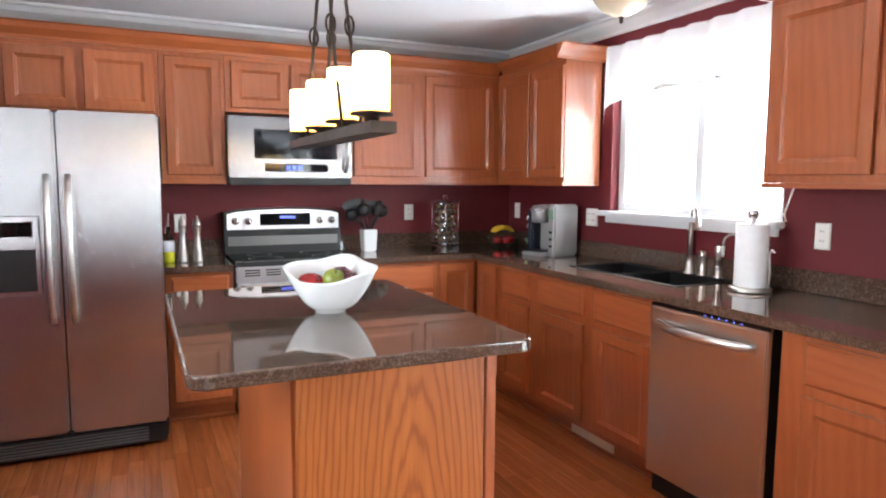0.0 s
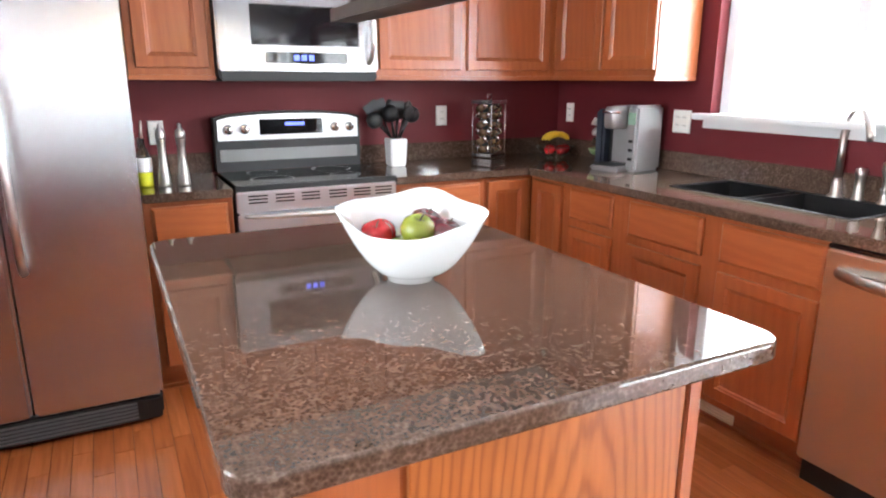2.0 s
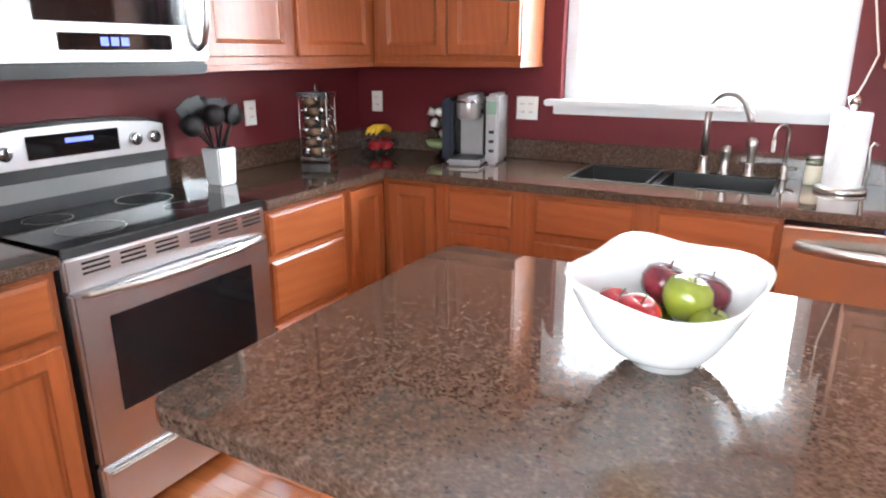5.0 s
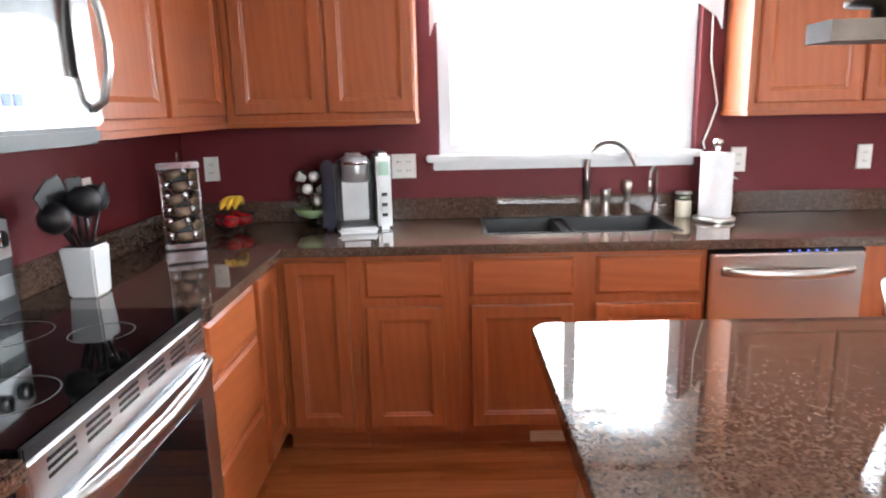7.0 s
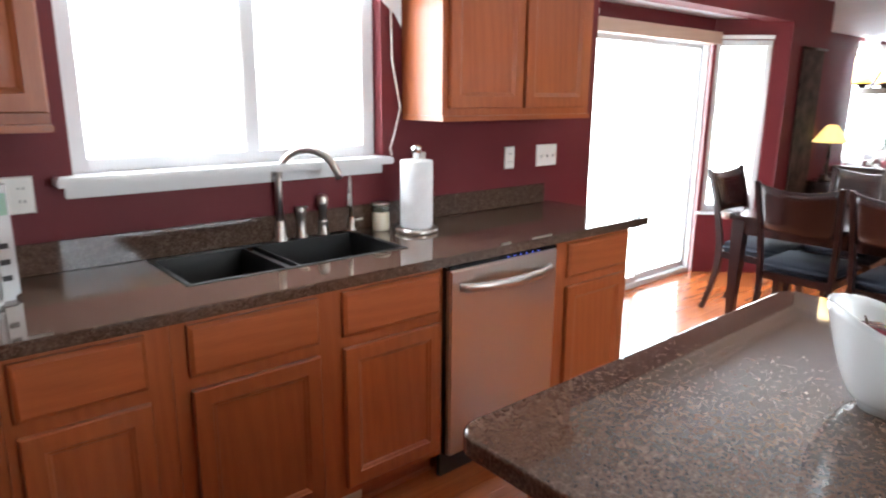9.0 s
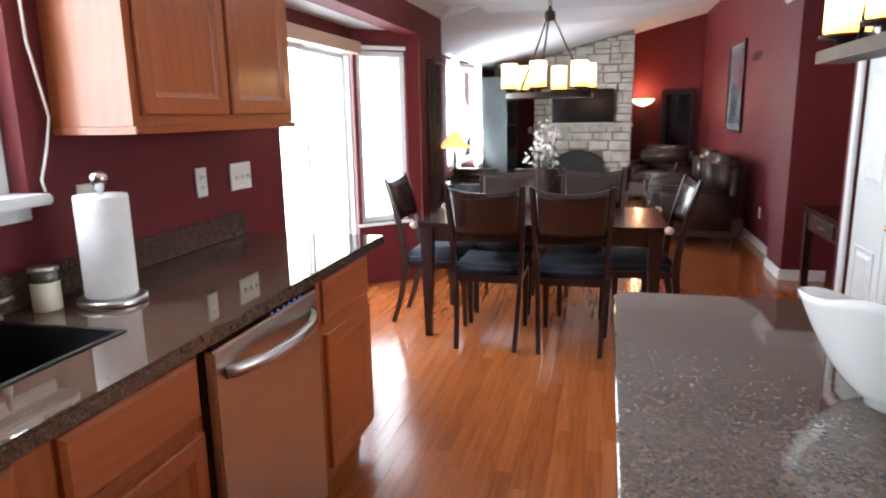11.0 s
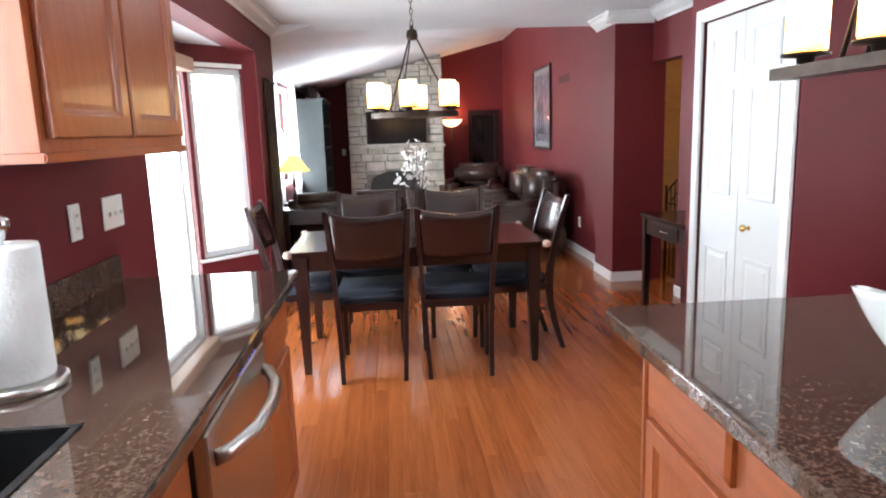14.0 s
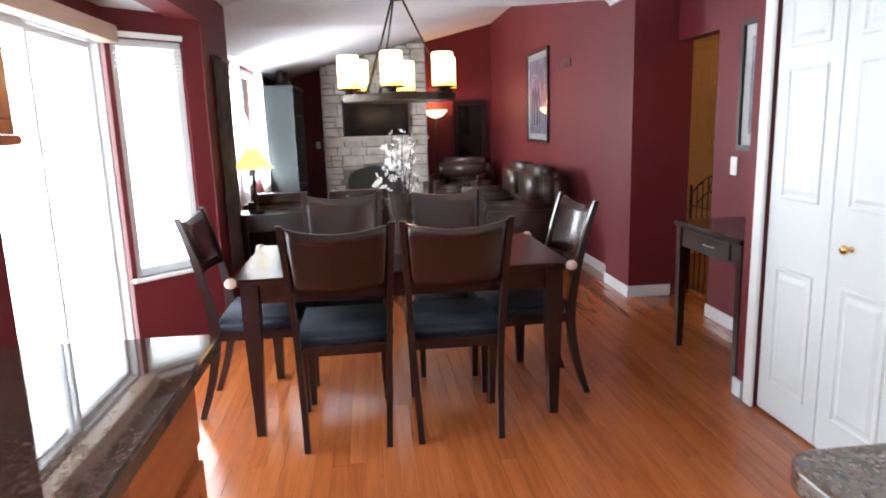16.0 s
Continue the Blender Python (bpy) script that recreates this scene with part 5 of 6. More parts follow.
part("scroll", tube(bmesh.new(), [(0.34 + 0.06 * (1 - k / 22) * math.cos(k * 0.5), -0.01, 0.86 + 0.06 * (1 - k / 22) * math.sin(k * 0.5)) for k in range(20)], 0.005, 6), bronze, gt)
for x in (0.0, 0.66):
    part("post", tube(bmesh.new(), [(x, 0, 0.0), (x, 0, 0.86)], 0.012, 8), bronze, gt)

ctb = thing("console_table", pose(0, 0, 0), "dark cherry console table against the maroon wall", "console table")
part("top", B(-0.41, 0.08, -0.52, 0.21, 0.75, 0.78, 0.006), cherry_x, ctb)
part("apron", B(-0.39, 0.055, -0.495, 0.185, 0.63, 0.749, 0.002), cherry, ctb)
part("drawer_front", B(0.056, 0.064, -0.33, 0.08, 0.65, 0.735, 0.002), cherry, ctb)
part("handle", tube(bmesh.new(), [(0.063, -0.17, 0.69), (0.078, -0.16, 0.69), (0.078, -0.08, 0.69), (0.063, -0.07, 0.69)], 0.004), nickel, ctb)
for x in (-0.38, 0.04):
    for y in (-0.48, 0.17):
        part("leg", bar(bmesh.new(), [(x, y, 0), (x, y, 0.63), (x, y, 0.749)], [0.035, 0.05, 0.05], [0.035, 0.05, 0.05]), cherry, ctb)


def picture(m, w, h, label, print_mat, mat_w=0.07):
    t = thing("framed_picture", m, label, "picture")
    for a, b, c, d in ((0, w, 0, 0.035), (0, w, h - 0.035, h), (0, 0.035, 0.035, h - 0.035), (w - 0.035, w, 0.035, h - 0.035)):
        part("frame_side", B(a, b, -0.03, 0, c, d, 0.004), cherry, t)
    part("mount", B(0.035, w - 0.035, -0.012, -0.002, 0.035, h - 0.035), paper, t)
    part("print", B(0.035 + mat_w, w - 0.035 - mat_w, -0.0135, -0.0125, 0.035 + mat_w, h - 0.035 - mat_w), print_mat, t)
    part("glazing", B(0.035, w - 0.035, -0.018, -0.016, 0.035, h - 0.035), pane_glass, t)
    return t


pc = picture(pose(-0.198, -5.26, 1.13, 0, 0, 90), 0.99, 1.09, "tall dark-framed arch print with a white mount on the maroon wall", print_blue)
for x in (0.30, 0.43, 0.56):
    part("printed_arch", tube(bmesh.new(), [(x - 0.05, -0.0142, 0.2), (x - 0.05, -0.0142, 0.5), (x, -0.0142, 0.66), (x + 0.05, -0.0142, 0.5), (x + 0.05, -0.0142, 0.2)], 0.01, 4), mat("dark_ink", (0.05, 0.04, 0.05), 0.6), pc)
picture(pose(-0.428, -0.71, 1.17, 0, 0, 90), 0.55, 0.78, "dark-framed picture with a white mount beside the pantry", print_blue)
bm = bmesh.new()
for k in range(5):
    box(bm, -0.199, -0.194, -3.95 + k * 0.1, -3.89 + k * 0.1, 1.93, 2.02)
solid("wall_lettering", bm, mat("dark_red_vinyl", (0.07, 0.01, 0.012), 0.5), "small dark letters too faint to read on the maroon wall", "wall sign")

# ---- dining set ----
TX, TY, TA = 1.75, -0.04, 0.3
dt = thing("dining_table", pose(TX, TY, 0, 0, 0, TA), "dark cherry dining table with square tapered legs", "dining table")
TW, TD = 1.52, 0.84
part("tabletop", B(-TW / 2, TW / 2, -TD / 2, TD / 2, 0.722, 0.752, 0.008), cherry_x, dt)
for a, b, c, d in ((-TW / 2 + 0.07, TW / 2 - 0.07, -TD / 2 + 0.045, -TD / 2 + 0.068), (-TW / 2 + 0.07, TW / 2 - 0.07, TD / 2 - 0.068, TD / 2 - 0.045), (-TW / 2 + 0.045, -TW / 2 + 0.068, -TD / 2 + 0.07, TD / 2 - 0.07), (TW / 2 - 0.068, TW / 2 - 0.045, -TD / 2 + 0.07, TD / 2 - 0.07)):
    part("apron", B(a, b, c, d, 0.63, 0.7215, 0.002), cherry_x, dt)
for sx in (-1, 1):
    for sy in (-1, 1):
        part("leg", bar(bmesh.new(), [(sx * (TW / 2 - 0.07), sy * (TD / 2 - 0.07), 0), (sx * (TW / 2 - 0.072), sy * (TD / 2 - 0.072), 0.56), (sx * (TW / 2 - 0.072), sy * (TD / 2 - 0.072), 0.7215)], [0.04, 0.075, 0.075], [0.04, 0.075, 0.075]), cherry, dt)


guard = mat("beige_foam", (0.45, 0.33, 0.28), 0.6)
for sx in (-1, 1):
    for sy in (-1, 1):
        gp = sphere(bmesh.new(), (sx * (TW / 2 - 0.004), sy * (TD / 2 - 0.004), 0.738), 0.027, 2, 0.9)
        part("corner_guard", gp, guard, dt, "pale rubber corner guard")


def dining_chair():
    """Faces +y, its origin on the floor under the seat."""
    t = thing("dining_chair", pose(0, 0, 0), "dark cherry dining chair with curved back and navy seat", "dining chair", "dining chairs round the table")
    bm = bmesh.new()
    box(bm, -0.222, 0.222, -0.20, 0.235, 0.442, 0.51, 0.026, 4)
    smooth(bm)
    part("seat", bm, navy, t, "navy upholstered seat")
    part("seat_frame", B(-0.205, 0.205, -0.20, 0.215, 0.395, 0.4415, 0.004), cherry, t)
    for s in (-1, 1):
        part("front_leg", bar(bmesh.new(), [(s * 0.185, 0.205, 0), (s * 0.188, 0.195, 0.405)], [0.026, 0.042], [0.026, 0.042]), cherry, t)
        post = []
        for k in range(11):
            z = 1.0 * k / 10
            y = -0.205 - 0.10 * max(0, (0.42 - z) / 0.42) ** 1.6 - 0.115 * max(0, (z - 0.46) / 0.54) ** 1.5
            post.append((s * (0.178 + 0.05 * z), y, z))
        part("back_leg", bar(bmesh.new(), post, 0.026, [0.03, 0.034, 0.038, 0.042, 0.045, 0.044, 0.04, 0.036, 0.032, 0.028, 0.024]), cherry, t, "curved back leg and upright in one")
    bm = bmesh.new()
    n, rows = 14, 5
    front, rear = [], []
    for j in range(rows + 1):
        a, b = [], []
        for k in range(n + 1):
            u = -1 + 2 * k / n
            z0 = 0.705
            z1 = 0.99 - 0.03 * (1 - u * u)
            z = z0 + (z1 - z0) * j / rows
            y = -0.205 - 0.115 * max(0, (z - 0.46) / 0.54) ** 1.5 - 0.035 * (1 - u * u)
            a.append(bm.verts.new((u * (0.166 + 0.05 * z), y + 0.009, z)))
            b.append(bm.verts.new((u * (0.166 + 0.05 * z), y - 0.009, z)))
        front.append(a), rear.append(b)
    for j in range(rows):
        for k in range(n):
            bm.faces.new((front[j][k + 1], front[j][k], front[j + 1][k], front[j + 1][k + 1])).smooth = True
            bm.faces.new((rear[j][k], rear[j][k + 1], rear[j + 1][k + 1], rear[j + 1][k])).smooth = True
        bm.faces.new((front[j][0], rear[j][0], rear[j + 1][0], front[j + 1][0]))
        bm.faces.new((rear[j][n], front[j][n], front[j + 1][n], rear[j + 1][n]))
    for k in range(n):
        bm.faces.new((front[rows][k + 1], front[rows][k], rear[rows][k], rear[rows][k + 1]))
        bm.faces.new((front[0][k], front[0][k + 1], rear[0][k + 1], rear[0][k]))
    part("backrest", bm, cherry_x, t, "wide curved back panel")
    return t


first = dining_chair()
first.matrix_basis = pose(2.035, 0.215, 0, 0, 0, 180 + TA)
for x, y, a in ((1.53, 0.215, 180 + TA - 1), (2.05, -0.44, TA + 2), (1.45, -0.45, TA - 2), (2.45, -0.09, 90 + TA), (1.14, -0.05, -90 + TA + 4)):
    copy_thing(first, pose(x, y, 0, 0, 0, a))

vs = thing("vase", pose(1.74, -0.05, 0.7525), "tall brown twig-wrapped vase on the dining table", "vase")
bm = bmesh.new()
part("body", lathe(bmesh.new(), [(0.035, 0), (0.038, 0.01), (0.04, 0.12), (0.048, 0.27), (0.044, 0.27), (0.036, 0.12), (0.0, 0.05)], 18), stem_brown, vs)
for k in range(22):
    a = 2 * math.pi * k / 22
    part("wrapped_twig", tube(bmesh.new(), [(0.04 * math.cos(a), 0.04 * math.sin(a), 0.0), (0.045 * math.cos(a + 0.1), 0.045 * math.sin(a + 0.1), 0.15), (0.056 * math.cos(a), 0.056 * math.sin(a), 0.29 + 0.02 * random.random())], 0.0055, 5), twig, vs)
fw = thing("flower_branches", pose(1.74, -0.05, 0.7525), "bare twigs with small white silk blossoms standing in the vase", "flowers")
rnd = random.Random(5)
for k in range(16):
    a, lean, h = rnd.uniform(0, 6.28), rnd.uniform(0.03, 0.19), rnd.uniform(0.36, 0.60)
    pts = [(0.02 * math.cos(a), 0.02 * math.sin(a), 0.06), (0.02 * math.cos(a) + lean * 0.35 * math.cos(a), 0.02 * math.sin(a) + lean * 0.35 * math.sin(a), h * 0.6), (lean * math.cos(a + 0.3), lean * math.sin(a + 0.3), h)]
    part("twig", tube(bmesh.new(), pts, [0.003, 0.0025, 0.0015], 5), twig, fw)
    for q in range(4):
        f = 1 - 0.16 * q * rnd.uniform(0.7, 1.2)
        c = Vector(pts[1]).lerp(Vector(pts[2]), f) + Vector((rnd.uniform(-0.02, 0.02), rnd.uniform(-0.02, 0.02), rnd.uniform(-0.01, 0.01)))
        bm = bmesh.new()
        for p in range(5):
            b = 2 * math.pi * p / 5
            s = rnd.uniform(0.013, 0.02)
            e = [bm.verts.new((0, 0, 0)), bm.verts.new((s * math.cos(b - 0.5), s * math.sin(b - 0.5), s * 0.4)), bm.verts.new((1.25 * s * math.cos(b), 1.25 * s * math.sin(b), s * 0.75)), bm.verts.new((s * math.cos(b + 0.5), s * math.sin(b + 0.5), s * 0.4))]
            bm.faces.new(e)
        part("blossom", bm, petal, fw, m=Matrix.Translation(c) @ pose(0, 0, 0, rnd.uniform(-70, 70), rnd.uniform(-70, 70), 0))

dc = thing("dining_chandelier", pose(1.722, -0.07, -0.035), "dark bronze ring chandelier with six lit shades over the table", "chandelier")
R = 0.255
bm = bmesh.new()
n = 48
sect = [(R - 0.018, 1.535), (R + 0.018, 1.535), (R + 0.018, 1.567), (R - 0.018, 1.567)]
rings = [[bm.verts.new((r * math.cos(2 * math.pi * k / n), r * math.sin(2 * math.pi * k / n), z)) for r, z in sect] for k in range(n)]
for k in range(n):
    a, b = rings[k], rings[(k + 1) % n]
    for j in range(4):
        bm.faces.new((a[j], b[j], b[(j + 1) % 4], a[(j + 1) % 4]))
part("ring", bm, bronze, dc)
for k in range(6):
    a = 2 * math.pi * k / 6 + 0.35
    candle_shade(dc, R * math.cos(a), R * math.sin(a), 1.597, 0.05, 0.15)
for k in range(3):
    a = 2 * math.pi * k / 3 + 0.9
    for o in (-0.02, 0.02):
        part("rod", tube(bmesh.new(), [(R * math.cos(a + o), R * math.sin(a + o), 1.567), (0.12 * math.cos(a), 0.12 * math.sin(a), 1.82), (0.025 * math.cos(a), 0.025 * math.sin(a), 2.02)], 0.005), bronze, dc)
part("hub", lathe(bmesh.new(), [(0.0, 2.0), (0.03, 2.005), (0.036, 2.03), (0.03, 2.06), (0.012, 2.07), (0.012, 2.09), (0.0, 2.09)], 20), bronze, dc)
for k in range(8):
    z = 2.105 + k * 0.034
    pts = [(0.009 * math.cos(b), 0, z + 0.02 * math.sin(b)) for b in [2 * math.pi * j / 10 for j in range(11)]]
    if k % 2:
        pts = [(0, x, zz) for x, _, zz in pts]
    part("chain_link", tube(bmesh.new(), pts, 0.0025, 5), bronze, dc)
part("canopy", lathe(bmesh.new(), [(0.0, 2.36), (0.05, 2.365), (0.065, 2.409), (0.0, 2.409)], 24), bronze, dc)

# ---- between dining and living ----
hg = thing("wall_hanging", pose(2.883, -1.40, 0, 0, 0, -90), "long dark patterned wall hanging beside the bay", "wall hanging")
part("cloth", B(0, 0.42, -0.012, 0.0, 0.42, 1.86, 0.003), tapestry, hg)
part("rod", tube(bmesh.new(), [(-0.03, -0.018, 1.87), (0.45, -0.018, 1.87)], 0.01), bronze, hg)

bl = tagged(new("window_living"), "white-framed living room window", kind="structure")
for y0, y1, z0, z1 in ((-6.0, -5.93, 0.72, 2.1), (-4.07, -4.0, 0.72, 2.1), (-5.93, -4.07, 2.03, 2.1), (-5.93, -4.07, 0.72, 0.79), (-5.03, -4.97, 0.79, 2.03)):
    part("frame_bar", B(3.38, 3.45, y0, y1, z0, z1, 0.004), paint_white, bl)
for y0, y1 in ((-5.93, -5.03), (-4.97, -4.07)):
    g = part("pane", B(3.41, 3.416, y0, y1, 0.79, 2.03), pane_glass, bl)
    g.visible_shadow = False


def drape(name, y0, y1, z0, z1, x, material, label, folds):
    bm = bmesh.new()
    n = 60
    rows = [[bm.verts.new((x + 0.03 * math.sin(folds * 2 * math.pi * k / n) * (0.6 + 0.4 * j / 5), y0 + (y1 - y0) * k / n, z1 + (z0 - z1) * j / 5)) for k in range(n + 1)] for j in range(6)]
    for a, b in zip(rows, rows[1:]):
        for k in range(n):
            bm.faces.new((a[k], a[k + 1], b[k + 1], b[k])).smooth = True
    return solid(name, bm, material, label, "curtain")


drape("sheer_curtain", -6.02, -5.45, 0.03, 2.18, 3.27, sheer, "white sheer curtain gathered beside the living room window", 5)
drape("sheer_curtain", -4.45, -3.95, 0.03, 2.18, 3.27, sheer, "white sheer curtain gathered beside the living room window", 4)
solid("curtain_rod", tube(bmesh.new(), [(3.26, -6.08, 2.2), (3.26, -3.9, 2.2)], 0.011), bronze, "dark bronze curtain rod over the living room window", "curtain rod")

ht = thing("hutch", pose(3.335, -6.12, 0, 0, 0, -90), "tall grey-green painted bookcase with open shelves", "bookcase")
HW, HD, HZ = 1.3, 0.45, 1.93
for a, b in ((0, 0.03), (HW - 0.03, HW)):
    part("side", B(a, b, -HD, 0, 0, HZ, 0.003), grey_green, ht)
part("back_board", B(0.03, HW - 0.03, -0.02, 0, 0, HZ - 0.03), cherry, ht)
for z in (0.05, 0.5, 0.85, 1.2, 1.55):
    part("shelf", B(0.03, HW - 0.03, -HD + 0.01, -0.021, z, z + 0.025, 0.002), cherry, ht)
part("top", B(-0.03, HW + 0.03, -HD - 0.03, 0, HZ, HZ + 0.035, 0.008), grey_green, ht)
for k, (dy, h, r, mt) in enumerate(((0.12, 0.20, 0.06, bronze), (0.34, 0.15, 0.07, leather), (0.6, 0.22, 0.05, bronze), (0.85, 0.16, 0.06, ceramic))):
    solid("decor_jar", lathe(bmesh.new(), [(r * 0.6, 0), (r, h * 0.3), (r * 0.9, h * 0.6), (r * 0.4, h * 0.8), (r * 0.55, h), (0, h)], 16), mt, "dark rounded jar on top of the tall bookcase" if mt is not ceramic else "pale rounded jar on top of the tall bookcase", "jar", pose(3.05, -6.12 - dy, HZ + 0.0355))
fp = picture(pose(3.12, -6.52, HZ + 0.036, -8, 0, -90), 0.26, 0.3, "small dark-framed picture leaning on top of the bookcase", print_blue, 0.03)
for s, (z, n) in enumerate(((0.525, 9), (0.875, 7), (1.225, 10))):
    rr = random.Random(s)
    x = 0.06
    for k in range(n):
        w, h = rr.uniform(0.025, 0.05), rr.uniform(0.18, 0.27)
        solid("book", B(x, x + w, -0.36, -0.16, z + 0.0003, z + h, 0.003), (leather, navy, grey_green, apple_dark)[k % 4], "dull hardback book upright on a shelf of the bookcase", "book", pose(3.335, -6.12, 0, 0, 0, -90), "books on the bookcase")
        x += w + 0.004


def sofa(m, w, label, seats=2, d=0.92, h=0.86):
    """Faces +y, centred; back at -y."""
    t = thing("sofa", m, label, "sofa")
    bm = bmesh.new()
    part("base", B(-w / 2 + 0.02, w / 2 - 0.02, -d / 2, d / 2 - 0.04, 0.08, 0.30, 0.03, 3), leather, t)
    for s in (-1, 1):
        a = smooth(B(min(s * w / 2, s * (w / 2 - 0.22)), max(s * w / 2, s * (w / 2 - 0.22)), -d / 2 + 0.04, d / 2, 0.07, 0.62, 0.09, 5))
        part("arm", a, leather, t)
        for y in (-d / 2 + 0.08, d / 2 - 0.08):
            part("foot", bar(bmesh.new(), [(s * (w / 2 - 0.1), y, 0), (s * (w / 2 - 0.1), y, 0.08)], [0.04, 0.06], [0.04, 0.06]), cherry, t)
    part("back", smooth(B(-w / 2 + 0.05, w / 2 - 0.05, -d / 2, -d / 2 + 0.22, 0.2, h - 0.06, 0.07, 5)), leather, t)
    sw = (w - 0.46) / seats
    for k in range(seats):
        x = -w / 2 + 0.23 + k * sw
        part("seat_cushion", smooth(B(x + 0.004, x + sw - 0.004, -d / 2 + 0.2, d / 2 + 0.01, 0.30, 0.47, 0.05, 4)), leather, t)
        bx = -w / 2 + 0.06 + k * (w - 0.12) / seats
        b = smooth(B(bx + 0.006, bx + (w - 0.12) / seats - 0.006, -d / 2 + 0.03, -d / 2 + 0.34, 0.50, h, 0.09, 5))
        part("back_cushion", b, leather, t, "puffy leather back cushion")
    return t


sofa(pose(2.33, -2.62, 0, 0, 0, 180), 1.35, "dark brown leather loveseat with its back to the dining table")
sofa(pose(0.40, -3.92, 0, 0, 0, -90), 1.85, "dark brown leather sofa along the maroon wall", h=0.93)
sofa(pose(0.50, -6.85, 0, 0, 0, -25), 0.98, "dark leather armchair in the far corner", 1)
ds = thing("sofa_table", pose(0, 0, 0), "narrow dark cherry sofa table behind the loveseat", "side table")
part("top", B(1.80, 2.92, -2.12, -1.80, 0.73, 0.755, 0.005), cherry_x, ds)
part("apron", B(1.84, 2.88, -2.09, -1.83, 0.62, 0.7295, 0.002), cherry_x, ds)
for x in (1.87, 2.85):
    for y in (-2.07, -1.85):
        part("leg", bar(bmesh.new(), [(x, y, 0), (x, y, 0.7295)], [0.03, 0.045], [0.03, 0.045]), cherry, ds)
solid("tray", (lambda b: (box(b, 2.05, 2.50, -2.06, -1.86, 0.7555, 0.767, 0.003), box(b, 2.05, 2.50, -1.875, -1.86, 0.767, 0.79, 0.003), b)[-1])(bmesh.new()), cherry, "dark wooden tray on the sofa table", "tray")
tl = thing("table_lamp", pose(2.77, -1.94, 0.7555), "dark turned table lamp with a small pleated yellow shade", "table lamp")
part("base", lathe(bmesh.new(), [(0.055, 0), (0.056, 0.012), (0.02, 0.03), (0.012, 0.06), (0.02, 0.09), (0.024, 0.12), (0.012, 0.15), (0.009, 0.19), (0.017, 0.21), (0.008, 0.30), (0.0, 0.38)], 20), bronze, tl)
part("shade", lathe(bmesh.new(), [(0.15, 0.34), (0.12, 0.375), (0.085, 0.425), (0.05, 0.475), (0.03, 0.49), (0.0, 0.49)], 24), yellow_glow, tl)
ft = thing("floor_lamp", pose(0.78, -7.6, -0.0), "dark torchiere floor lamp with a glowing alabaster bowl", "floor lamp")
part("base", lathe(bmesh.new(), [(0.14, 0), (0.14, 0.02), (0.03, 0.045), (0.0, 0.05)], 24), bronze, ft)
part("pole", tube(bmesh.new(), [(0, 0, 0.04), (0, 0, 1.48)], 0.014), bronze, ft)
part("bowl", smooth(lathe(bmesh.new(), [(0.02, 1.48), (0.10, 1.505), (0.17, 1.56), (0.19, 1.61), (0.18, 1.61), (0.09, 1.53), (0.0, 1.51)], 28)), bowl_glow, ft)
lamp("torchiere_bulb", "POINT", Matrix.Translation((0.78, -7.6, 1.68)), 14, (1.0, 0.55, 0.3)).data.shadow_soft_size = 0.05
mr = thing("leaning_mirror", pose(0.22, -7.88, 0.66, 0, 0, 180), "tall dark glass mirror in a wide frame against the far wall", "mirror")
bm = bmesh.new()
for a, b, c, d in ((0, 0.56, 0, 0.08), (0, 0.56, 1.02, 1.1), (0, 0.08, 0.08, 1.02), (0.48, 0.56, 0.08, 1.02)):
    box(bm, a, b, 0, 0.05, c, d, 0.008)
part("frame", bm, cherry, mr)
part("glass", B(0.08, 0.48, 0.0, 0.02, 0.08, 1.02), black_glass, mr)
mr.matrix_basis = pose(-0.10, -7.885, 0.66)
for c in mr.children:
    c.matrix_basis = Matrix.Identity(4)
sd = thing("low_chest", pose(0, 0, 0), "low dark chest below the mirror in the far corner", "chest")
part("body", B(-0.09, 0.50, -7.87, -7.45, 0.06, 0.62, 0.006), cherry, sd)
part("top", B(-0.10, 0.52, -7.875, -7.43, 0.6205, 0.645, 0.004), cherry_x, sd)
for x in (-0.06, 0.47):
    part("foot", B(x - 0.02, x + 0.02, -7.5, -7.46, 0, 0.0595), cherry, sd)

# stone chimney breast with television
SX0, SX1, SY = 0.96, 2.58, -7.2
roof = lambda x: 2.15 + 0.2427 * (3.34 - x)
chim = tagged(new("chimney_breast"), "grey buff stone chimney breast rising to the sloping ceiling", kind="structure")
FX0, FX1, FZ = 1.42, 2.22, 0.64
bm = bmesh.new()
prism(bm, [(SX0 + 0.015, 0), (FX0, 0), (FX0, roof(FX0) - 0.03), (SX0 + 0.015, roof(SX0) - 0.03)], -7.898, SY - 0.02, "y")
prism(bm, [(FX1, 0), (SX1 - 0.015, 0), (SX1 - 0.015, roof(SX1) - 0.03), (FX1, roof(FX1) - 0.03)], -7.898, SY - 0.02, "y")
top = [(FX0 + (FX1 - FX0) * k / 10, FZ + 0.13 * math.sin(math.pi * k / 10)) for k in range(11)]
prism(bm, top + [(FX1, roof(FX1) - 0.03), (FX0, roof(FX0) - 0.03)], -7.898, SY - 0.02, "y")
part("core", bm, mortar, chim)
part("firebox", B(FX0, FX1, -7.6, -7.58, 0, FZ + 0.15), fire_black, chim)
rs = random.Random(11)


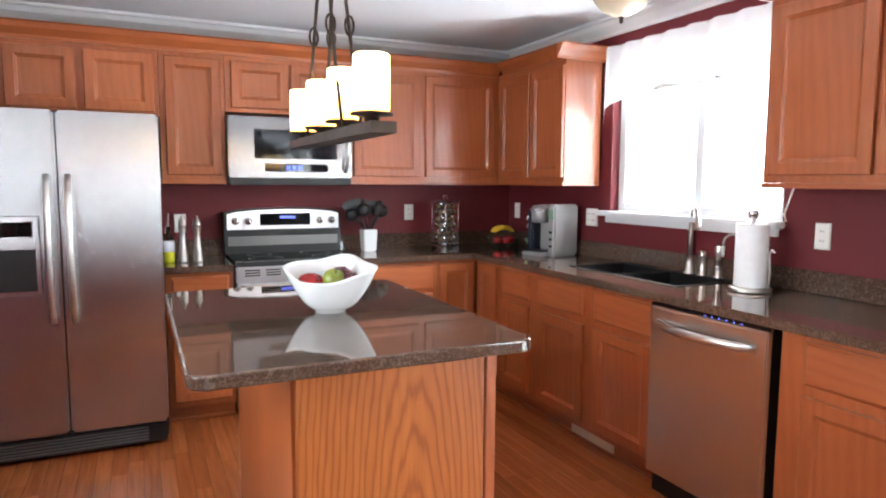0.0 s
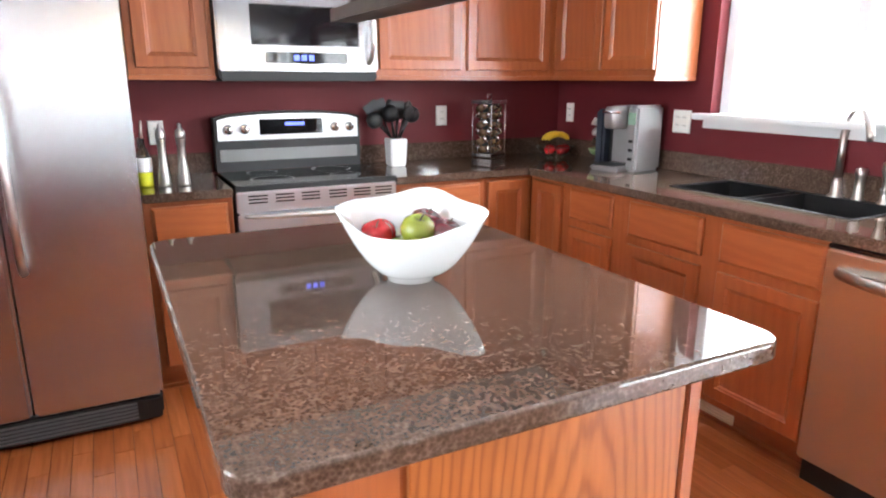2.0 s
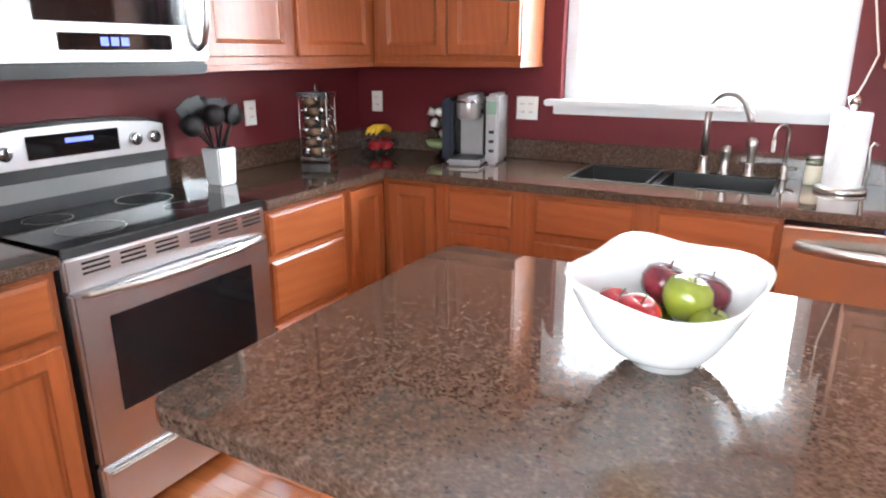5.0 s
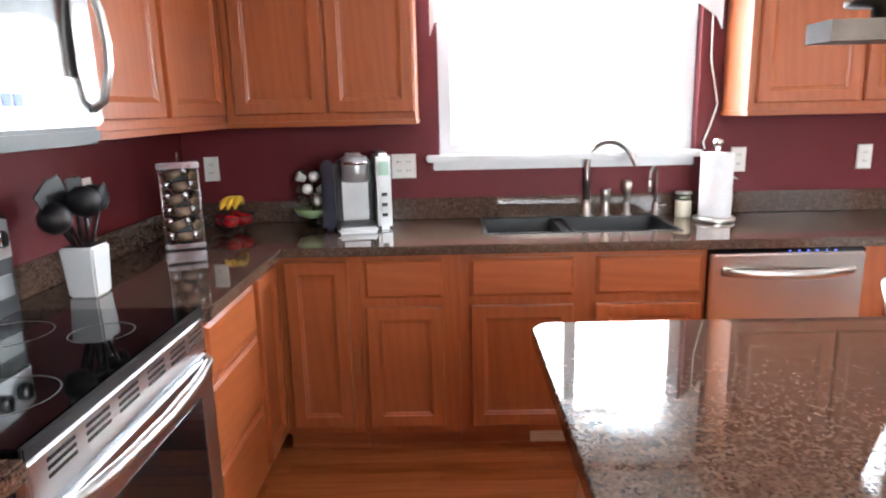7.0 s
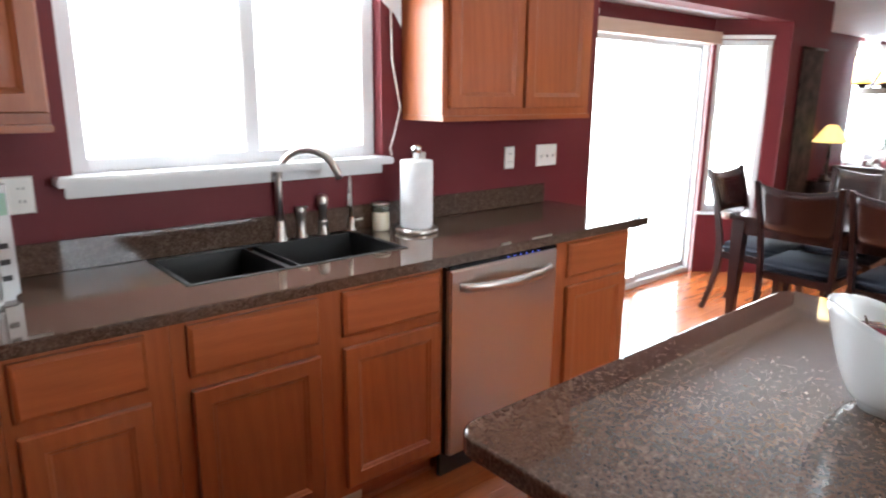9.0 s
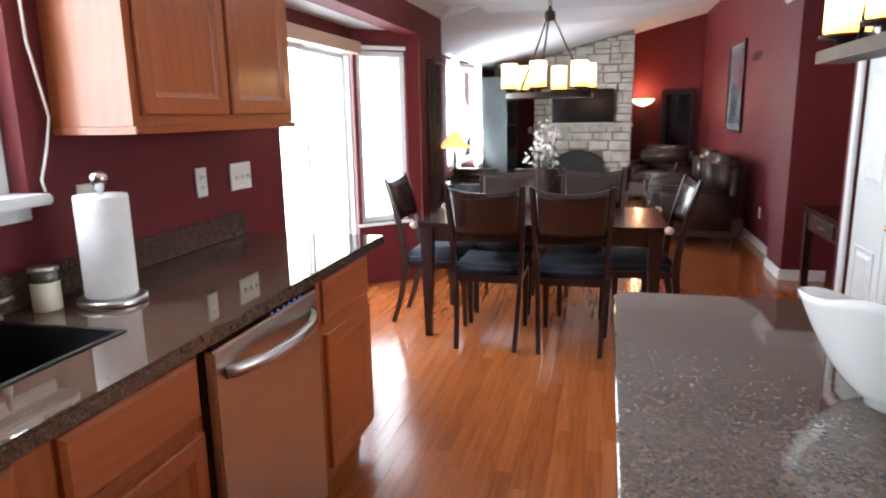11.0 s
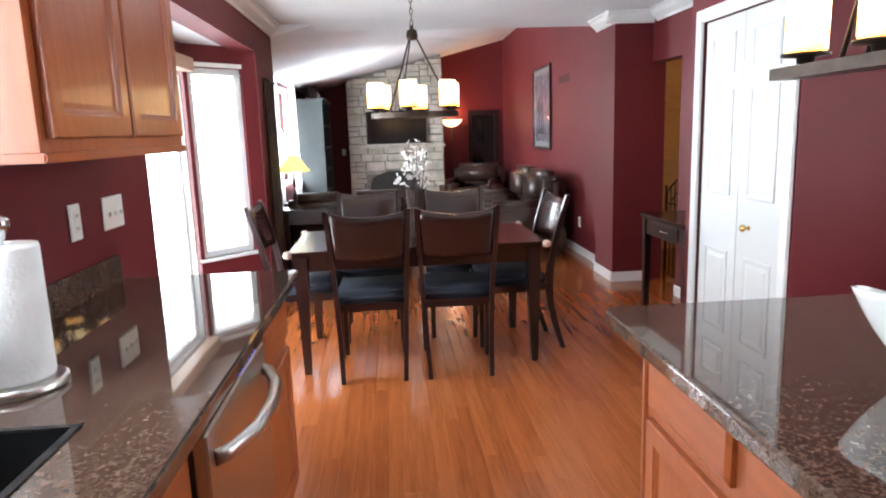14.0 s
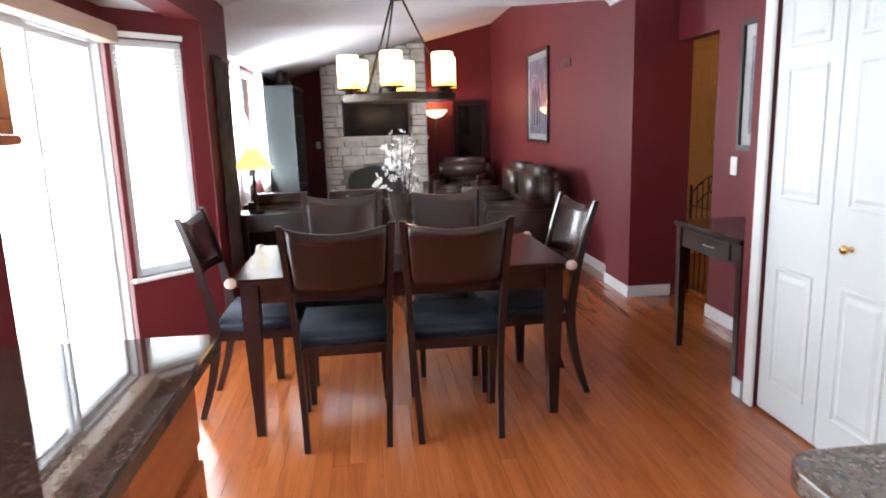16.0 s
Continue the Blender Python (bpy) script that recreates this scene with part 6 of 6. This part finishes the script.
def stone(x0, x1, z0, z1, y0, y1, name="stone"):
    bm = bmesh.new()
    j = 0.006
    def q(a, s=0.008):
        return a + rs.uniform(-s, s)
    f = [(q(x0 + j), q(z0 + j)), (q(x1 - j), q(z0 + j)), (q(x1 - j), q(z1 - j)), (q(x0 + j), q(z1 - j))]
    p = rs.uniform(0.0, 0.02)
    back = [bm.verts.new((x, y0, z)) for x, z in f]
    mid = [bm.verts.new((x, y1 + p - 0.012, z)) for x, z in f]
    cx, cz = sum(x for x, _ in f) / 4, sum(z for _, z in f) / 4
    fr_ = [bm.verts.new((x + (cx - x) * 0.09, y1 + p + rs.uniform(-0.004, 0.006), z + (cz - z) * 0.12)) for x, z in f]
    for a, b in ((back, mid), (mid, fr_)):
        for k in range(4):
            bm.faces.new((a[k], a[(k + 1) % 4], b[(k + 1) % 4], b[k]))
    bm.faces.new(fr_)
    bmesh.ops.recalc_face_normals(bm, faces=bm.faces)
    return part(name, bm, stone_mat, chim)


z = 0.02
while z < 3.0:
    h = rs.choice((0.09, 0.13, 0.17, 0.2))
    if z < 1.24 < z + h + 0.05:
        h = 1.24 - z
    x = SX0
    while x < SX1 - 0.01:
        w = rs.uniform(0.13, 0.38)
        if x + w > SX1 - 0.1:
            w = SX1 - x
        mid_x = x + w / 2
        zt = min(z + h, roof(x + w) - 0.035)
        arch_z = FZ + 0.13 * math.sin(math.pi * min(1, max(0, (mid_x - FX0) / (FX1 - FX0)))) + 0.03
        x0, x1, zb = x, x + w, z
        if FX0 - 0.02 < mid_x < FX1 + 0.02 and zt < arch_z + 0.02:
            x += w
            continue
        if zb < arch_z and FX0 < mid_x < FX1:
            zb = arch_z
        elif zb < FZ:
            if mid_x <= FX0:
                x1 = min(x1, FX0)
            elif mid_x >= FX1:
                x0 = max(x0, FX1)
        if zt - zb > 0.04 and x1 - x0 > 0.04:
            if h > 0.16 and w < 0.28 and rs.random() < 0.5 and zt - zb > 0.15:
                zm = zb + (zt - zb) * rs.uniform(0.4, 0.6)
                stone(x0, x1, zb, zm, SY - 0.02, SY), stone(x0, x1, zm, zt, SY - 0.02, SY)
            else:
                stone(x0, x1, zb, zt, SY - 0.02, SY)
        x += w
    z += h
bm = B(SX0 - 0.02, SX1 + 0.0, SY - 0.03, SY + 0.10, 1.16, 1.21, 0.01)
part("mantel_shelf", bm, stone_mat, chim, "pale stone mantel shelf")
for xs, sgn in ((SX0, 1), (SX1, -1)):
    for k in range(18):
        zz = 0.02 + k * 0.16
        if zz + 0.15 < roof(SX1) - 0.05:
            b = B(min(xs, xs + sgn * 0.014), max(xs, xs + sgn * 0.014), -7.88, SY - 0.025, zz + 0.005, zz + 0.155, 0.004)
            part("side_stone", b, stone_mat, chim)
fs = thing("fire_screen", pose(1.82, SY + 0.02, 0), "black arched iron fire screen in front of the hearth", "fire screen")
part("panel", prism(bmesh.new(), [(-0.40, 0.03), (0.40, 0.03), (0.40, 0.55)] + [(0.40 * math.cos(a), 0.55 + 0.2 * math.sin(a)) for a in [math.pi * k / 12 for k in range(1, 12)]] + [(-0.40, 0.55)], 0.04, 0.055, "y"), fire_black, fs)
part("rim", tube(bmesh.new(), [(0.41, 0.05, 0.0), (0.41, 0.05, 0.55)] + [(0.41 * math.cos(a), 0.05, 0.55 + 0.21 * math.sin(a)) for a in [math.pi * k / 12 for k in range(1, 12)]] + [(-0.41, 0.05, 0.55), (-0.41, 0.05, 0.0)], 0.01), bronze, fs)
tv = thing("television", pose(1.767, SY + 0.035, 1.2105), "black flat television above the stone mantel", "television")
part("case", B(-0.505, 0.505, 0.0, 0.05, 0, 0.57, 0.006), black_plastic, tv)
part("screen", B(-0.487, 0.487, 0.0505, 0.053, 0.035, 0.555), screen_black, tv)
part("lower_bezel", B(-0.505, 0.505, 0.0505, 0.056, 0.0, 0.022, 0.002), nickel, tv)

# ---- floor boards ----
BW = 0.07
boards = tagged(new("floor_oak"), "glossy orange-stained oak strip floor", kind="structure")
rf = random.Random(21)
shared = {}
rest = bmesh.new()
singles = 0


def board_mesh(length):
    key = round(length, 1)
    if key not in shared:
        b = bmesh.new()
        w, l = BW - 0.0005, key - 0.0006
        lo = [b.verts.new((x, y, -0.017)) for x, y in ((0, 0), (w, 0), (w, l), (0, l))]
        mi = [b.verts.new((x, y, -0.0006)) for x, y in ((0, 0), (w, 0), (w, l), (0, l))]
        hi = [b.verts.new((x, y, 0.0)) for x, y in ((0.0006, 0.0006), (w - 0.0006, 0.0006), (w - 0.0006, l - 0.0006), (0.0006, l - 0.0006))]
        for p, q in ((lo, mi), (mi, hi)):
            for k in range(4):
                b.faces.new((p[k], p[(k + 1) % 4], q[(k + 1) % 4], q[k]))
        b.faces.new(hi)
        me = bpy.data.meshes.new("board")
        b.to_mesh(me)
        b.free()
        me.materials.append(floor_mat)
        shared[key] = me
    return shared[key]


x = -2.45
while x < 3.40:
    y = -7.9 + rf.uniform(-0.9, 0)
    while y < BACK:
        l = rf.choice((0.6, 0.8, 0.9, 1.1, 1.3, 1.5))
        y0, y1 = max(y, -7.9), min(y + l, BACK)
        near = 0.9 < x < 2.75 and -0.6 < y < 3.2
        ok = not (x < -0.85 and (y0 > 0.3 or y1 < -3.2)) and not (x > 2.95 and (y0 > 1.3 or -1.9 < y1 < -1.25))
        if near and singles < 290 and y1 == y + l:
            o = new("board", board_mesh(l))
            o.parent, o.location = boards, (x, y, 0)
            singles += 1
        elif ok and y1 - y0 > 0.02:
            w, t = BW - 0.0005, 0.0006
            vs_ = [rest.verts.new(p) for p in ((x, y0, -0.006), (x + w, y0, -0.006), (x + w, y1 - 0.0006, -0.006), (x, y1 - 0.0006, -0.006), (x + t, y0 + t, 0), (x + w - t, y0 + t, 0), (x + w - t, y1 - 0.0006 - t, 0), (x + t, y1 - 0.0006 - t, 0))]
            for k in range(4):
                rest.faces.new((vs_[k], vs_[(k + 1) % 4], vs_[4 + (k + 1) % 4], vs_[4 + k]))
            rest.faces.new(vs_[4:])
        y += l
    x += BW
tagged(part("boards_beyond", rest, floor_mat, boards), kind="stuff")
